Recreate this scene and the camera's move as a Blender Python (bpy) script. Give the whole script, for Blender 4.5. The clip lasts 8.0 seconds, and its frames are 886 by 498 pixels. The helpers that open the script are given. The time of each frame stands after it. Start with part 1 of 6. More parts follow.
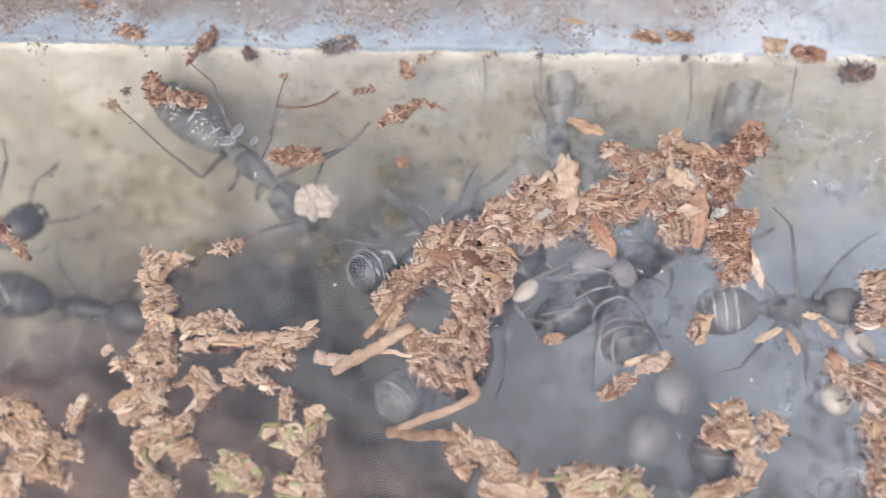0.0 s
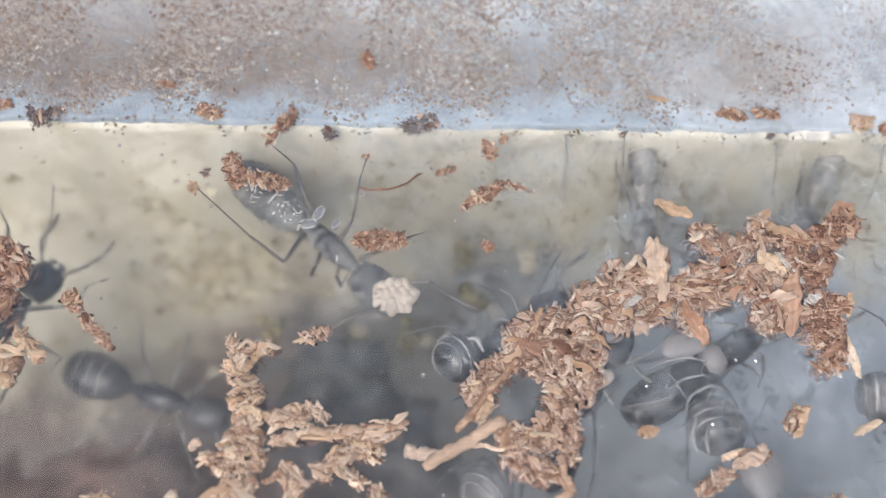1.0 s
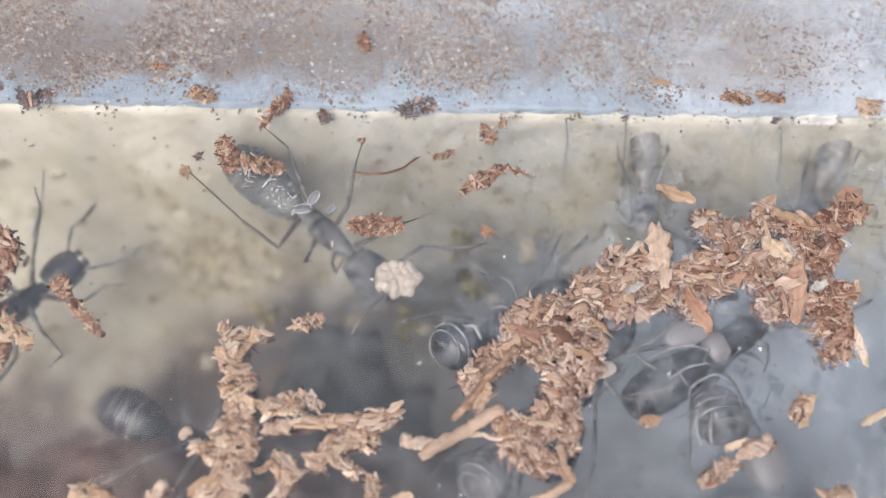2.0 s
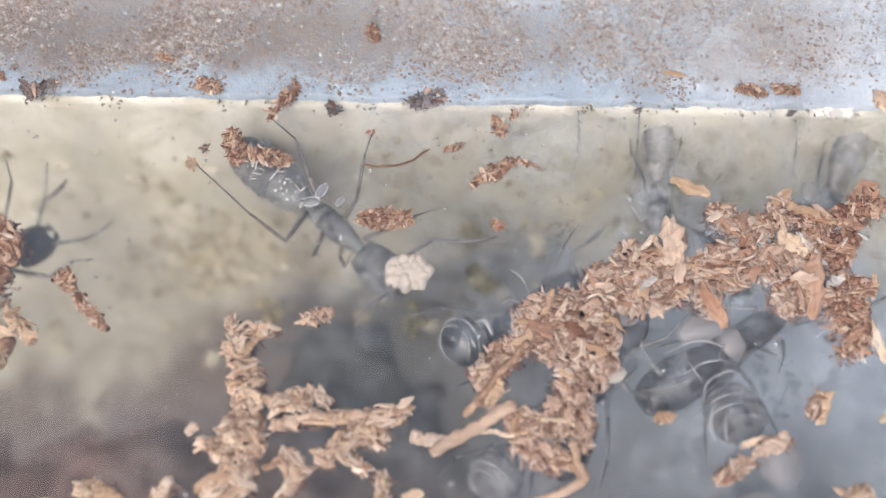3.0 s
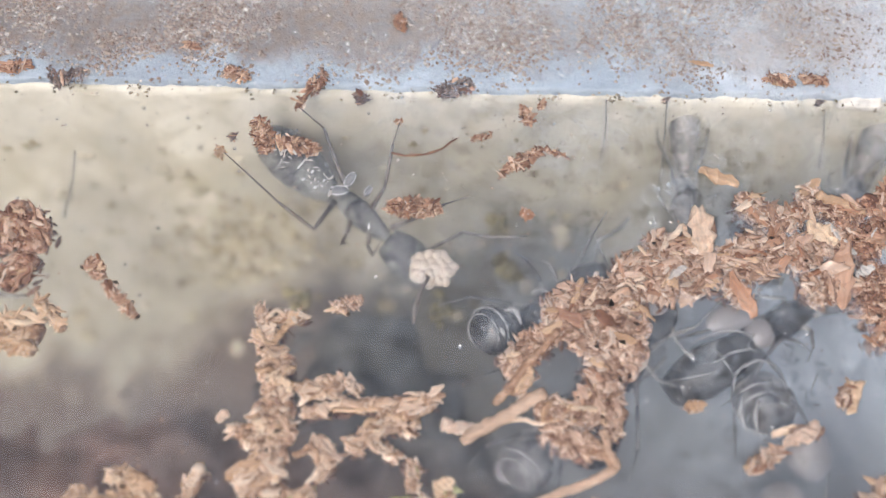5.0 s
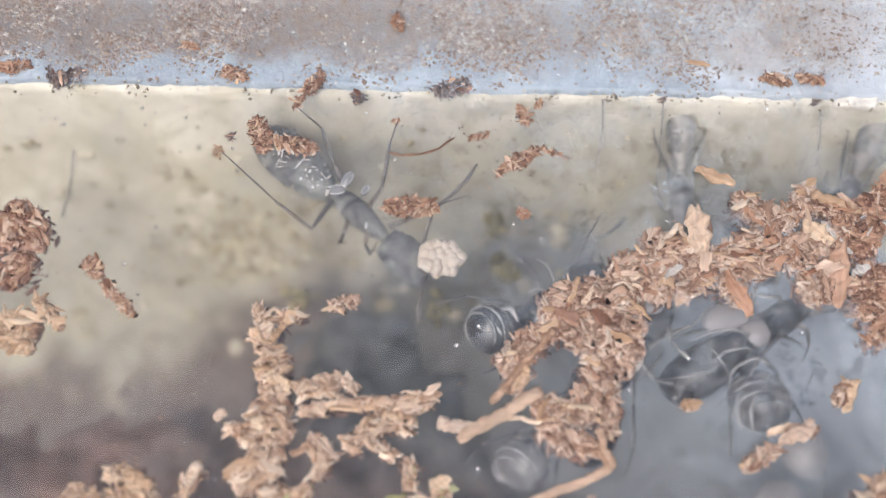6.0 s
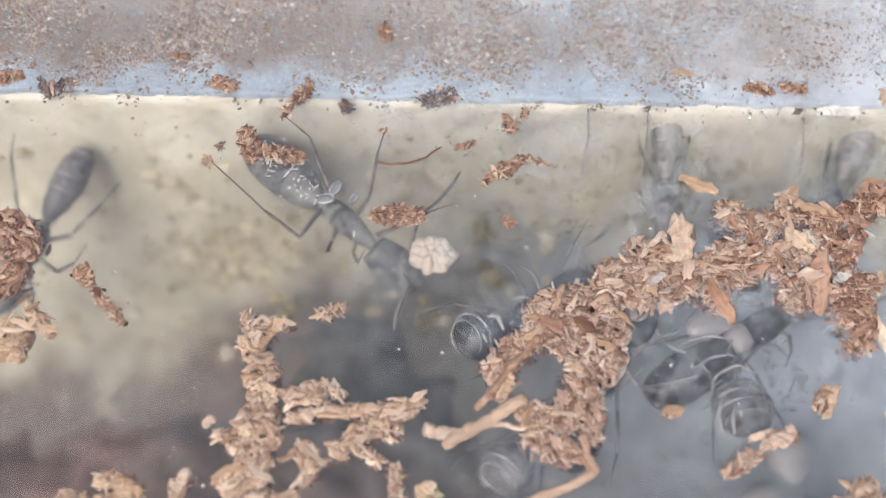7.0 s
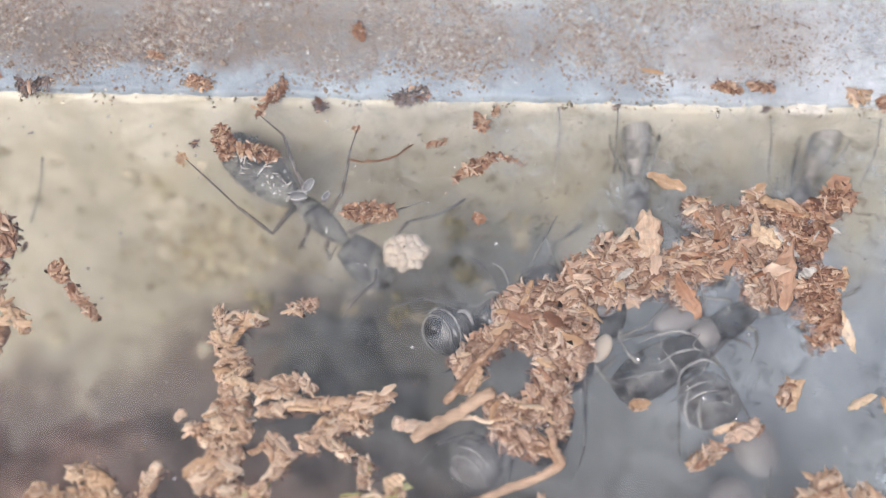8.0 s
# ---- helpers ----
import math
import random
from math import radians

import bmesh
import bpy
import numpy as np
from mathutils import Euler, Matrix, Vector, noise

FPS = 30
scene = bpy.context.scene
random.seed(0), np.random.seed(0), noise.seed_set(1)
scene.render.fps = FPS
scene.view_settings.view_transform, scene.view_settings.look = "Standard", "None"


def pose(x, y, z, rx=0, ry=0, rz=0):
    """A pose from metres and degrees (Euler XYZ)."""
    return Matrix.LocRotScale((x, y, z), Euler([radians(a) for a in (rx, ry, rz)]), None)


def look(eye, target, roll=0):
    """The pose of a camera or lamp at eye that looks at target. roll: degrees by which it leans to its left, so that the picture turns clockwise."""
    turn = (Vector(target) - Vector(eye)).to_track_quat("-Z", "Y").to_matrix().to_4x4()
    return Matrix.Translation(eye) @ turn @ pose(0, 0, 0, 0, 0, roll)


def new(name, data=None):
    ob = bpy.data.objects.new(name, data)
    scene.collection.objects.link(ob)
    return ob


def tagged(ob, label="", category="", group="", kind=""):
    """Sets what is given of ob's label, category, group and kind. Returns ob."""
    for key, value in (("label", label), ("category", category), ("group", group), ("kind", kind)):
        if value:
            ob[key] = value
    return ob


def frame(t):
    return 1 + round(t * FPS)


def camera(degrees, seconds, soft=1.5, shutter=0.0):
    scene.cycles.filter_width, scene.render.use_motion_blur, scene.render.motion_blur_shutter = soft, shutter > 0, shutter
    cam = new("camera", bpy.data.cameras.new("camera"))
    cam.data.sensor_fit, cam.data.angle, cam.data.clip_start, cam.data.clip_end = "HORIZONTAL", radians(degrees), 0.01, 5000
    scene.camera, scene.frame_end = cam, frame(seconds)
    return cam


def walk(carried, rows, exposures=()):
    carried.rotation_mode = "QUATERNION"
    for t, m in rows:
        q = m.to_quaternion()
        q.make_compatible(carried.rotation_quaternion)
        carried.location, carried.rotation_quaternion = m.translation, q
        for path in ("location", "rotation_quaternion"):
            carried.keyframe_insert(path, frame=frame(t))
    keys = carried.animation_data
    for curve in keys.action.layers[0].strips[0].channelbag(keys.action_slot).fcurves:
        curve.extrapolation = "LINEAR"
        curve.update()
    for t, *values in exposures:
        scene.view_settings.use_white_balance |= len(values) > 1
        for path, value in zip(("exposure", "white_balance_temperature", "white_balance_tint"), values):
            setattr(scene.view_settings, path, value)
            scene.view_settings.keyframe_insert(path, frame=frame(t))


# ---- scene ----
cam = camera(48.6, 8.0, soft=1.25, shutter=0.15)
METRES, EYE, TILT, LEAN, TURN = 0.021, 0.0901, -68.7, -2.0, 0.0
ROWS = [
    (0, 0, 0, 0, -0, 0, 0),
    (0.1, 0.0607, 0.0118, -0.0093, 0.024, 0.002, 0.016),
    (0.2, 0.0315, 0.0379, -0.0328, 0.048, 0.004, 0.032),
    (0.3, 0.0118, 0.0379, -0.0264, 0.072, 0.006, 0.048),
    (0.4, -0.1183, 0.0327, 0, 0.096, 0.008, 0.064),
    (0.5, -0.1935, 0.0352, 0.0251, 0.12, 0.01, 0.08),
    (0.6, -0.2743, 0.0393, 0.1024, 0.178, 0.152, 0.064),
    (0.7, -0.2744, 0.0498, 0.128, 0.236, 0.294, 0.048),
    (0.8, -0.2566, 0.054, 0.1913, 0.294, 0.436, 0.032),
    (0.9, -0.2464, 0.0566, 0.2132, 0.352, 0.578, 0.016),
    (1, -0.2503, 0.0558, 0.2311, 0.41, 0.72, -0),
    (1.2, -0.2979, 0.0756, 0.2082, 0.49, 0.672, -0.012),
    (1.5, -0.2318, 0.1026, 0.2153, 0.61, 0.6, -0.03),
    (1.7, -0.2259, 0.1052, 0.1996, 0.611, 0.592, -0.053),
    (2.8, -0.2592, 0.1716, 0.1842, 0.619, 0.548, -0.177),
    (3, -0.2636, 0.1728, 0.1781, 0.62, 0.54, -0.2),
    (3.2, -0.2897, 0.1725, 0.1733, 0.676, 0.504, -0.232),
    (3.5, -0.3344, 0.1726, 0.1709, 0.76, 0.45, -0.28),
    (3.8, -0.2936, 0.1761, 0.1876, 0.688, 0.468, -0.328),
    (4, -0.2753, 0.1712, 0.1705, 0.64, 0.48, -0.36),
    (4.2, -0.2686, 0.1766, 0.1749, 0.656, 0.496, -0.368),
    (4.5, -0.3377, 0.1746, 0.1598, 0.68, 0.52, -0.38),
    (4.7, -0.3476, 0.176, 0.1436, 0.703, 0.508, -0.373),
    (5.8, -0.3285, 0.1644, 0.159, 0.827, 0.442, -0.337),
    (6, -0.3289, 0.163, 0.1468, 0.85, 0.43, -0.33),
    (6.2, -0.2994, 0.1565, 0.1182, 0.85, 0.438, -0.318),
    (6.5, -0.3176, 0.1349, 0.169, 0.85, 0.45, -0.3),
    (6.8, -0.3148, 0.1171, 0.1942, 0.868, 0.396, -0.276),
    (7, -0.2855, 0.1262, 0.1755, 0.88, 0.36, -0.26),
    (7.2, -0.2751, 0.1128, 0.2149, 0.876, 0.484, -0.252),
    (7.5, -0.2775, 0.1079, 0.1888, 0.87, 0.67, -0.24),
    (7.7, -0.2497, 0.1111, 0.1464, 0.834, 0.626, -0.228),
    (8, -0.1999, 0.0884, 0.1531, 0.78, 0.56, -0.21),
]
walk(cam, [(t, pose(0, 0, EYE, TILT, LEAN, TURN) @ pose(METRES * x, METRES * y, METRES * z, 90 + pitch, roll, yaw)) for t, x, y, z, yaw, pitch, roll in ROWS],
     exposures=[(0.0, 0.28, 6640, 10), (0.5, 0.44, 6590, 10), (1.0, 0.22, 6530, 8), (1.5, 0.22, 6570, 10), (3.0, 0.32, 6590, 10), (6.5, 0.33, 6640, 10),
                (7.0, 0.29, 6690, 10), (7.5, 0.24, 6640, 10), (8.0, 0.27, 6790, 10)])
# a close-up lens: sharp at the lid, softer further down
cam.data.dof.use_dof = True
cam.data.dof.focus_distance = 0.0645
cam.data.dof.aperture_fstop = 22.0

# ---- daylight ----
SUN_ELEVATION, SUN_TURN = 62.0, 215.0
sky_world = bpy.data.worlds.new("sky")
scene.world = sky_world
sky_world.use_nodes = True
wn = sky_world.node_tree
wn.nodes.clear()
sky = wn.nodes.new("ShaderNodeTexSky")
sky.sky_type, sky.sun_disc = "NISHITA", False
sky.sun_elevation, sky.sun_rotation = radians(SUN_ELEVATION), radians(SUN_TURN)
sky.dust_density, sky.air_density = 3.0, 1.0
sky_bg = wn.nodes.new("ShaderNodeBackground")
sky_bg.inputs["Strength"].default_value = 0.15
sky_out = wn.nodes.new("ShaderNodeOutputWorld")
wn.links.new(sky.outputs[0], sky_bg.inputs[0])
wn.links.new(sky_bg.outputs[0], sky_out.inputs[0])

sun_data = bpy.data.lights.new("sun", "SUN")
sun_data.energy, sun_data.angle, sun_data.color = 1.12, radians(26), (1.0, 0.95, 0.88)
sun = new("sun", sun_data)
# the sky's rotation runs clockwise from +Y seen from above
sun_dir = Vector((math.sin(radians(SUN_TURN)) * math.cos(radians(SUN_ELEVATION)),
                  math.cos(radians(SUN_TURN)) * math.cos(radians(SUN_ELEVATION)), math.sin(radians(SUN_ELEVATION))))
sun.matrix_world = look(sun_dir * 2, (0, 0, 0))


# ---- materials ----
def material(name):
    m = bpy.data.materials.new(name)
    m.use_nodes = True
    nt = m.node_tree
    bsdf = nt.nodes["Principled BSDF"]
    return m, nt, bsdf


def add(nt, kind, **values):
    node = nt.nodes.new(kind)
    for key, value in values.items():
        node.inputs[key].default_value = value
    return node


def noise_tex(nt, scale, detail=4.0, rough=0.6, distort=0.0, stretch=1.0):
    coord = nt.nodes.new("ShaderNodeTexCoord")
    mapping = nt.nodes.new("ShaderNodeMapping")
    mapping.inputs["Scale"].default_value = (1 / stretch, 1, 1)
    tex = add(nt, "ShaderNodeTexNoise", Scale=scale, Detail=detail, Roughness=rough, Distortion=distort)
    nt.links.new(coord.outputs["Object"], mapping.inputs[0])
    nt.links.new(mapping.outputs[0], tex.inputs["Vector"])
    return tex.outputs["Fac"]


def ramp(nt, source, stops):
    node = nt.nodes.new("ShaderNodeValToRGB")
    els = node.color_ramp.elements
    while len(els) < len(stops):
        els.new(0.5)
    for el, (at, colour) in zip(els, stops):
        el.position, el.color = at, (*colour, 1)
    nt.links.new(source, node.inputs[0])
    return node.outputs[0]


def mix(nt, factor, a, b):
    node = nt.nodes.new("ShaderNodeMix")
    node.data_type = "RGBA"
    for value, socket in ((factor, node.inputs[0]), (a, node.inputs[6]), (b, node.inputs[7])):
        if isinstance(value, bpy.types.NodeSocket):
            nt.links.new(value, socket)
        elif isinstance(value, tuple):
            socket.default_value = (*value, 1)
        else:
            socket.default_value = value
    return node.outputs[2]


def arith(nt, op, a, b):
    node = nt.nodes.new("ShaderNodeMath")
    node.operation = op
    for value, socket in ((a, node.inputs[0]), (b, node.inputs[1])):
        if isinstance(value, bpy.types.NodeSocket):
            nt.links.new(value, socket)
        else:
            socket.default_value = value
    return node.outputs[0]


def bump(nt, bsdf, height, strength, distance):
    node = add(nt, "ShaderNodeBump", Strength=strength, Distance=distance)
    nt.links.new(height, node.inputs["Height"])
    nt.links.new(node.outputs[0], bsdf.inputs["Normal"])


def varied(name, stops, roughness=0.7, grain=3000.0, relief=0.5, coat=0.0, cells=0.0):
    """A colour that changes from piece to piece, with grain and fine relief."""
    m, nt, bsdf = material(name)
    info = nt.nodes.new("ShaderNodeObjectInfo")
    geo = nt.nodes.new("ShaderNodeNewGeometry")
    pick = arith(nt, "FRACT", arith(nt, "ADD", info.outputs["Random"], geo.outputs["Random Per Island"]), 0.0)
    fine = noise_tex(nt, grain, 5, stretch=5.0)
    height = fine
    if cells:
        # matted chips: uneven cells that each take a tone of their own
        coord = nt.nodes.new("ShaderNodeTexCoord")
        warp = add(nt, "ShaderNodeTexNoise", Scale=cells * 0.9, Detail=3.0)
        nt.links.new(coord.outputs["Object"], warp.inputs["Vector"])
        shift = nt.nodes.new("ShaderNodeVectorMath")
        shift.operation = "MULTIPLY_ADD"
        shift.inputs[1].default_value = (1.1 / cells,) * 3
        nt.links.new(warp.outputs["Color"], shift.inputs[0])
        nt.links.new(coord.outputs["Object"], shift.inputs[2])
        chips = add(nt, "ShaderNodeTexVoronoi", Scale=cells)
        nt.links.new(shift.outputs[0], chips.inputs["Vector"])
        split = nt.nodes.new("ShaderNodeSeparateColor")
        nt.links.new(chips.outputs["Color"], split.inputs[0])
        pick = split.outputs[0]
        height = arith(nt, "ADD", arith(nt, "MULTIPLY", chips.outputs["Distance"], -1.6), arith(nt, "ADD", fine, split.outputs[1]))
    coarse = noise_tex(nt, grain * 0.18, 3)
    within = arith(nt, "ADD", arith(nt, "MULTIPLY", noise_tex(nt, grain * 0.45, 3), 2.2), -0.7)
    base = ramp(nt, arith(nt, "ADD", arith(nt, "MULTIPLY", pick, 0.85), arith(nt, "SUBTRACT", arith(nt, "MULTIPLY", within, 0.5), 0.16)), stops)
    shade = ramp(nt, fine, [(0.3, (0.62, 0.595, 0.58)), (0.7, (1.15, 1.12, 1.1))])
    mul = nt.nodes.new("ShaderNodeMix")
    mul.data_type, mul.blend_type = "RGBA", "MULTIPLY"
    mul.inputs[0].default_value = 0.8
    nt.links.new(base, mul.inputs[6])
    nt.links.new(shade, mul.inputs[7])
    stain = ramp(nt, coarse, [(0.42, (0, 0, 0)), (0.62, (1, 1, 1))])
    worn = nt.nodes.new("ShaderNodeMix")
    worn.data_type, worn.blend_type = "RGBA", "MULTIPLY"
    worn.inputs[7].default_value = (0.62, 0.58, 0.55, 1)
    nt.links.new(arith(nt, "MULTIPLY", stain, 0.5), worn.inputs[0])
    nt.links.new(mul.outputs[2], worn.inputs[6])
    nt.links.new(worn.outputs[2], bsdf.inputs["Base Color"])
    bsdf.inputs["Roughness"].default_value = roughness
    bsdf.inputs["Coat Weight"].default_value = coat
    bsdf.inputs["Coat Roughness"].default_value = 0.15
    bump(nt, bsdf, height, relief, 0.0002)
    return m


WOOD = varied("wood fibre", [(0.0, (0.25, 0.13, 0.085)), (0.25, (0.47, 0.295, 0.205)), (0.48, (0.68, 0.475, 0.36)),
                             (0.75, (0.82, 0.64, 0.51)), (1.0, (0.93, 0.82, 0.71))], 0.5, 3600, 0.6, 0.55)
DARK_WOOD = varied("dark debris", [(0.0, (0.17, 0.075, 0.045)), (0.3, (0.40, 0.205, 0.13)), (0.6, (0.63, 0.39, 0.265)), (1.0, (0.90, 0.71, 0.56))], 0.5, 3600, 0.6, 0.3)
PALE_WOOD = varied("pale wood fibre", [(0.0, (0.38, 0.215, 0.135)), (0.25, (0.70, 0.485, 0.345)), (0.6, (0.87, 0.68, 0.525)), (1.0, (0.94, 0.82, 0.68))], 0.65, 3600, 0.6, 0.2)
WOOD_FELT = varied("matted wood fibre", [(0.0, (0.24, 0.12, 0.075)), (0.3, (0.51, 0.32, 0.225)), (0.55, (0.69, 0.48, 0.365)), (1.0, (0.89, 0.74, 0.61))], 0.5, 3600, 0.9, 0.45, 2300)
DARK_FELT = varied("matted red-brown debris", [(0.0, (0.18, 0.075, 0.045)), (0.35, (0.40, 0.20, 0.125)), (0.65, (0.58, 0.34, 0.225)), (1.0, (0.78, 0.55, 0.41))], 0.5, 3600, 0.9, 0.3, 2600)
PALE_FELT = varied("matted pale fibre", [(0.0, (0.34, 0.19, 0.12)), (0.3, (0.60, 0.40, 0.28)), (0.6, (0.77, 0.57, 0.43)), (1.0, (0.88, 0.72, 0.58))], 0.6, 3600, 0.9, 0.2, 1900)
# shadow fringe colour for the undersides of the heaps
SHADE_WOOD = varied("shade-dark fibre", [(0.0, (0.075, 0.033, 0.023)), (0.4, (0.17, 0.085, 0.056)), (0.75, (0.28, 0.15, 0.10)), (1.0, (0.42, 0.25, 0.17))], 0.5, 3000, 0.6, 0.3)
TAN_WOOD = varied("tan shaving", [(0.0, (0.54, 0.345, 0.21)), (0.5, (0.82, 0.60, 0.41)), (1.0, (0.93, 0.78, 0.59))], 0.6, 3000, 0.5, 0.2)
TWIG_WOOD = varied("barkless twig", [(0.0, (0.42, 0.255, 0.165)), (0.45, (0.64, 0.44, 0.315)), (1.0, (0.82, 0.63, 0.48))], 0.6, 2600, 0.7, 0.2)
RED_WOOD = varied("rust shaving", [(0.0, (0.37, 0.17, 0.095)), (0.5, (0.56, 0.31, 0.195)), (1.0, (0.70, 0.46, 0.33))], 0.55, 3000, 0.5, 0.2)
GREEN = varied("moss", [(0.0, (0.34, 0.33, 0.14)), (0.5, (0.56, 0.57, 0.28)), (1.0, (0.74, 0.71, 0.47))], 0.6, 2200, 0.5)
GRIT = varied("grit", [(0.0, (0.21, 0.14, 0.10)), (0.3, (0.31, 0.235, 0.185)), (0.6, (0.41, 0.35, 0.30)),
                       (0.88, (0.46, 0.44, 0.42)), (1.0, (0.74, 0.72, 0.69))], 0.8, 4000, 0.4)
SOOT = varied("dark crumb", [(0.0, (0.09, 0.065, 0.06)), (0.5, (0.19, 0.14, 0.125)), (1.0, (0.38, 0.27, 0.21))], 0.7, 3000, 0.6)
WHITE = varied("white shred", [(0.0, (0.66, 0.64, 0.61)), (1.0, (0.82, 0.81, 0.78))], 0.25, 2500, 0.3, 0.6)


def plaster_material():
    m, nt, bsdf = material("cream plaster")
    coarse = noise_tex(nt, 95, 5, 0.62, 0.6)
    middle = noise_tex(nt, 420, 5, 0.6, 0.3)
    fine = noise_tex(nt, 2600, 4)
    base = ramp(nt, coarse, [(0.3, (0.46, 0.43, 0.335)), (0.5, (0.54, 0.505, 0.405)), (0.72, (0.62, 0.585, 0.485))])
    ochre = ramp(nt, middle, [(0.5, (0, 0, 0)), (0.68, (1, 1, 1))])
    col = mix(nt, arith(nt, "MULTIPLY", ochre, 0.45), base, (0.36, 0.31, 0.18))
    specks = ramp(nt, noise_tex(nt, 900, 5, 0.65), [(0.6, (0, 0, 0)), (0.7, (1, 1, 1))])
    col = mix(nt, arith(nt, "MULTIPLY", specks, 0.6), col, (0.14, 0.12, 0.09))
    blotch = noise_tex(nt, 230, 4, 0.55, 0.8)
    col = mix(nt, arith(nt, "MULTIPLY", ramp(nt, blotch, [(0.54, (0, 0, 0)), (0.64, (1, 1, 1))]), 0.3), col, (0.38, 0.38, 0.33))
    col = mix(nt, arith(nt, "MULTIPLY", ramp(nt, blotch, [(0.34, (1, 1, 1)), (0.44, (0, 0, 0))]), 0.6), col, (0.78, 0.75, 0.66))
    # damp, soiled plaster, with the floor's shade put in the colour; mottled edge
    sep = nt.nodes.new("ShaderNodeSeparateXYZ")
    coord = nt.nodes.new("ShaderNodeTexCoord")
    nt.links.new(coord.outputs["Object"], sep.inputs[0])
    # one olive stain where crumbs stick to the wall
    far = arith(nt, "ADD", arith(nt, "POWER", arith(nt, "MULTIPLY", arith(nt, "ADD", sep.outputs[0], 0.0195), 140.0), 2.0),
                arith(nt, "POWER", arith(nt, "MULTIPLY", arith(nt, "SUBTRACT", sep.outputs[1], 0.0325), 260.0), 2.0))
    stain = ramp(nt, arith(nt, "ADD", far, arith(nt, "MULTIPLY", arith(nt, "SUBTRACT", middle, 0.5), 2.4)), [(0.2, (1, 1, 1)), (1.0, (0, 0, 0))])
    col = mix(nt, arith(nt, "MULTIPLY", stain, 0.45), col, (0.29, 0.26, 0.18))
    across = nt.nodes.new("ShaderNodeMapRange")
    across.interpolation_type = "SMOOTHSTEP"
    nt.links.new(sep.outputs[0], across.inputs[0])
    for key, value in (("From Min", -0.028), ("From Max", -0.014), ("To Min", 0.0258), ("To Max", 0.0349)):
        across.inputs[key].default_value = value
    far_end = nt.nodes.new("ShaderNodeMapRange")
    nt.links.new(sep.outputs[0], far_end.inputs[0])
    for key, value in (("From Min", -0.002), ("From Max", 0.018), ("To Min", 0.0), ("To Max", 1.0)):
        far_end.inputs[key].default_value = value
    # far end paler and bluer, with the lid's glare in the colour
    deep_tint = mix(nt, far_end.outputs[0], (0.074, 0.071, 0.061), (0.255, 0.295, 0.355))
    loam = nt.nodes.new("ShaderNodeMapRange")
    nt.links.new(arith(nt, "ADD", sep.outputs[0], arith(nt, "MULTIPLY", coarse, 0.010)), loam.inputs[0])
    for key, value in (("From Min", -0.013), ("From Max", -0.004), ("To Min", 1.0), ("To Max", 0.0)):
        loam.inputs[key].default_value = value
    deep_tint = mix(nt, loam.outputs[0], deep_tint, (0.105, 0.078, 0.064))
    # darker blue-grey towards the open end
    end_grade = nt.nodes.new("ShaderNodeMapRange")
    nt.links.new(arith(nt, "ADD", sep.outputs[1], arith(nt, "MULTIPLY", coarse, 0.008)), end_grade.inputs[0])
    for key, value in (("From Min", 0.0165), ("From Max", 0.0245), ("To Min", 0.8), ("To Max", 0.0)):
        end_grade.inputs[key].default_value = value
    deep_tint = mix(nt, end_grade.outputs[0], deep_tint, (0.085, 0.088, 0.10))
    dim_edge = arith(nt, "ADD", across.outputs[0], arith(nt, "MULTIPLY", arith(nt, "SUBTRACT", coarse, 0.5), 0.022))
    dim_edge = arith(nt, "ADD", dim_edge, arith(nt, "MULTIPLY", arith(nt, "SUBTRACT", middle, 0.5), 0.008))
    dim = ramp(nt, arith(nt, "MULTIPLY", arith(nt, "SUBTRACT", dim_edge, sep.outputs[1]), 185.0), [(0.0, (0, 0, 0)), (1.0, (1, 1, 1))])
    # soft shade down the wall below the rim, painted in
    soft_dim = ramp(nt, arith(nt, "MULTIPLY", arith(nt, "SUBTRACT", arith(nt, "ADD", dim_edge, 0.0120), sep.outputs[1]), 85.0), [(0.0, (0, 0, 0)), (1.0, (1, 1, 1))])
    col = mix(nt, arith(nt, "MULTIPLY", soft_dim, 0.7), col, (0.285, 0.26, 0.205))
    col = mix(nt, arith(nt, "MULTIPLY", dim, 0.92), col, deep_tint)
    # rim where the wall top catches light, painted as a pale strip
    rim_light = ramp(nt, arith(nt, "MULTIPLY", arith(nt, "SUBTRACT", arith(nt, "ADD", sep.outputs[1], arith(nt, "MULTIPLY", middle, 0.0012)), 0.0374), 600.0), [(0.0, (0, 0, 0)), (1.0, (1, 1, 1))])
    worn = ramp(nt, noise_tex(nt, 260, 4, 0.6, 0.5), [(0.38, (0.15, 0.15, 0.15)), (0.6, (1, 1, 1))])
    col = mix(nt, arith(nt, "MULTIPLY", arith(nt, "MULTIPLY", rim_light, worn), 0.62), col, (0.80, 0.765, 0.68))
    nt.links.new(col, bsdf.inputs["Base Color"])
    bsdf.inputs["Roughness"].default_value = 0.75
    bump(nt, bsdf, middle, 0.5, 0.0006)
    return m


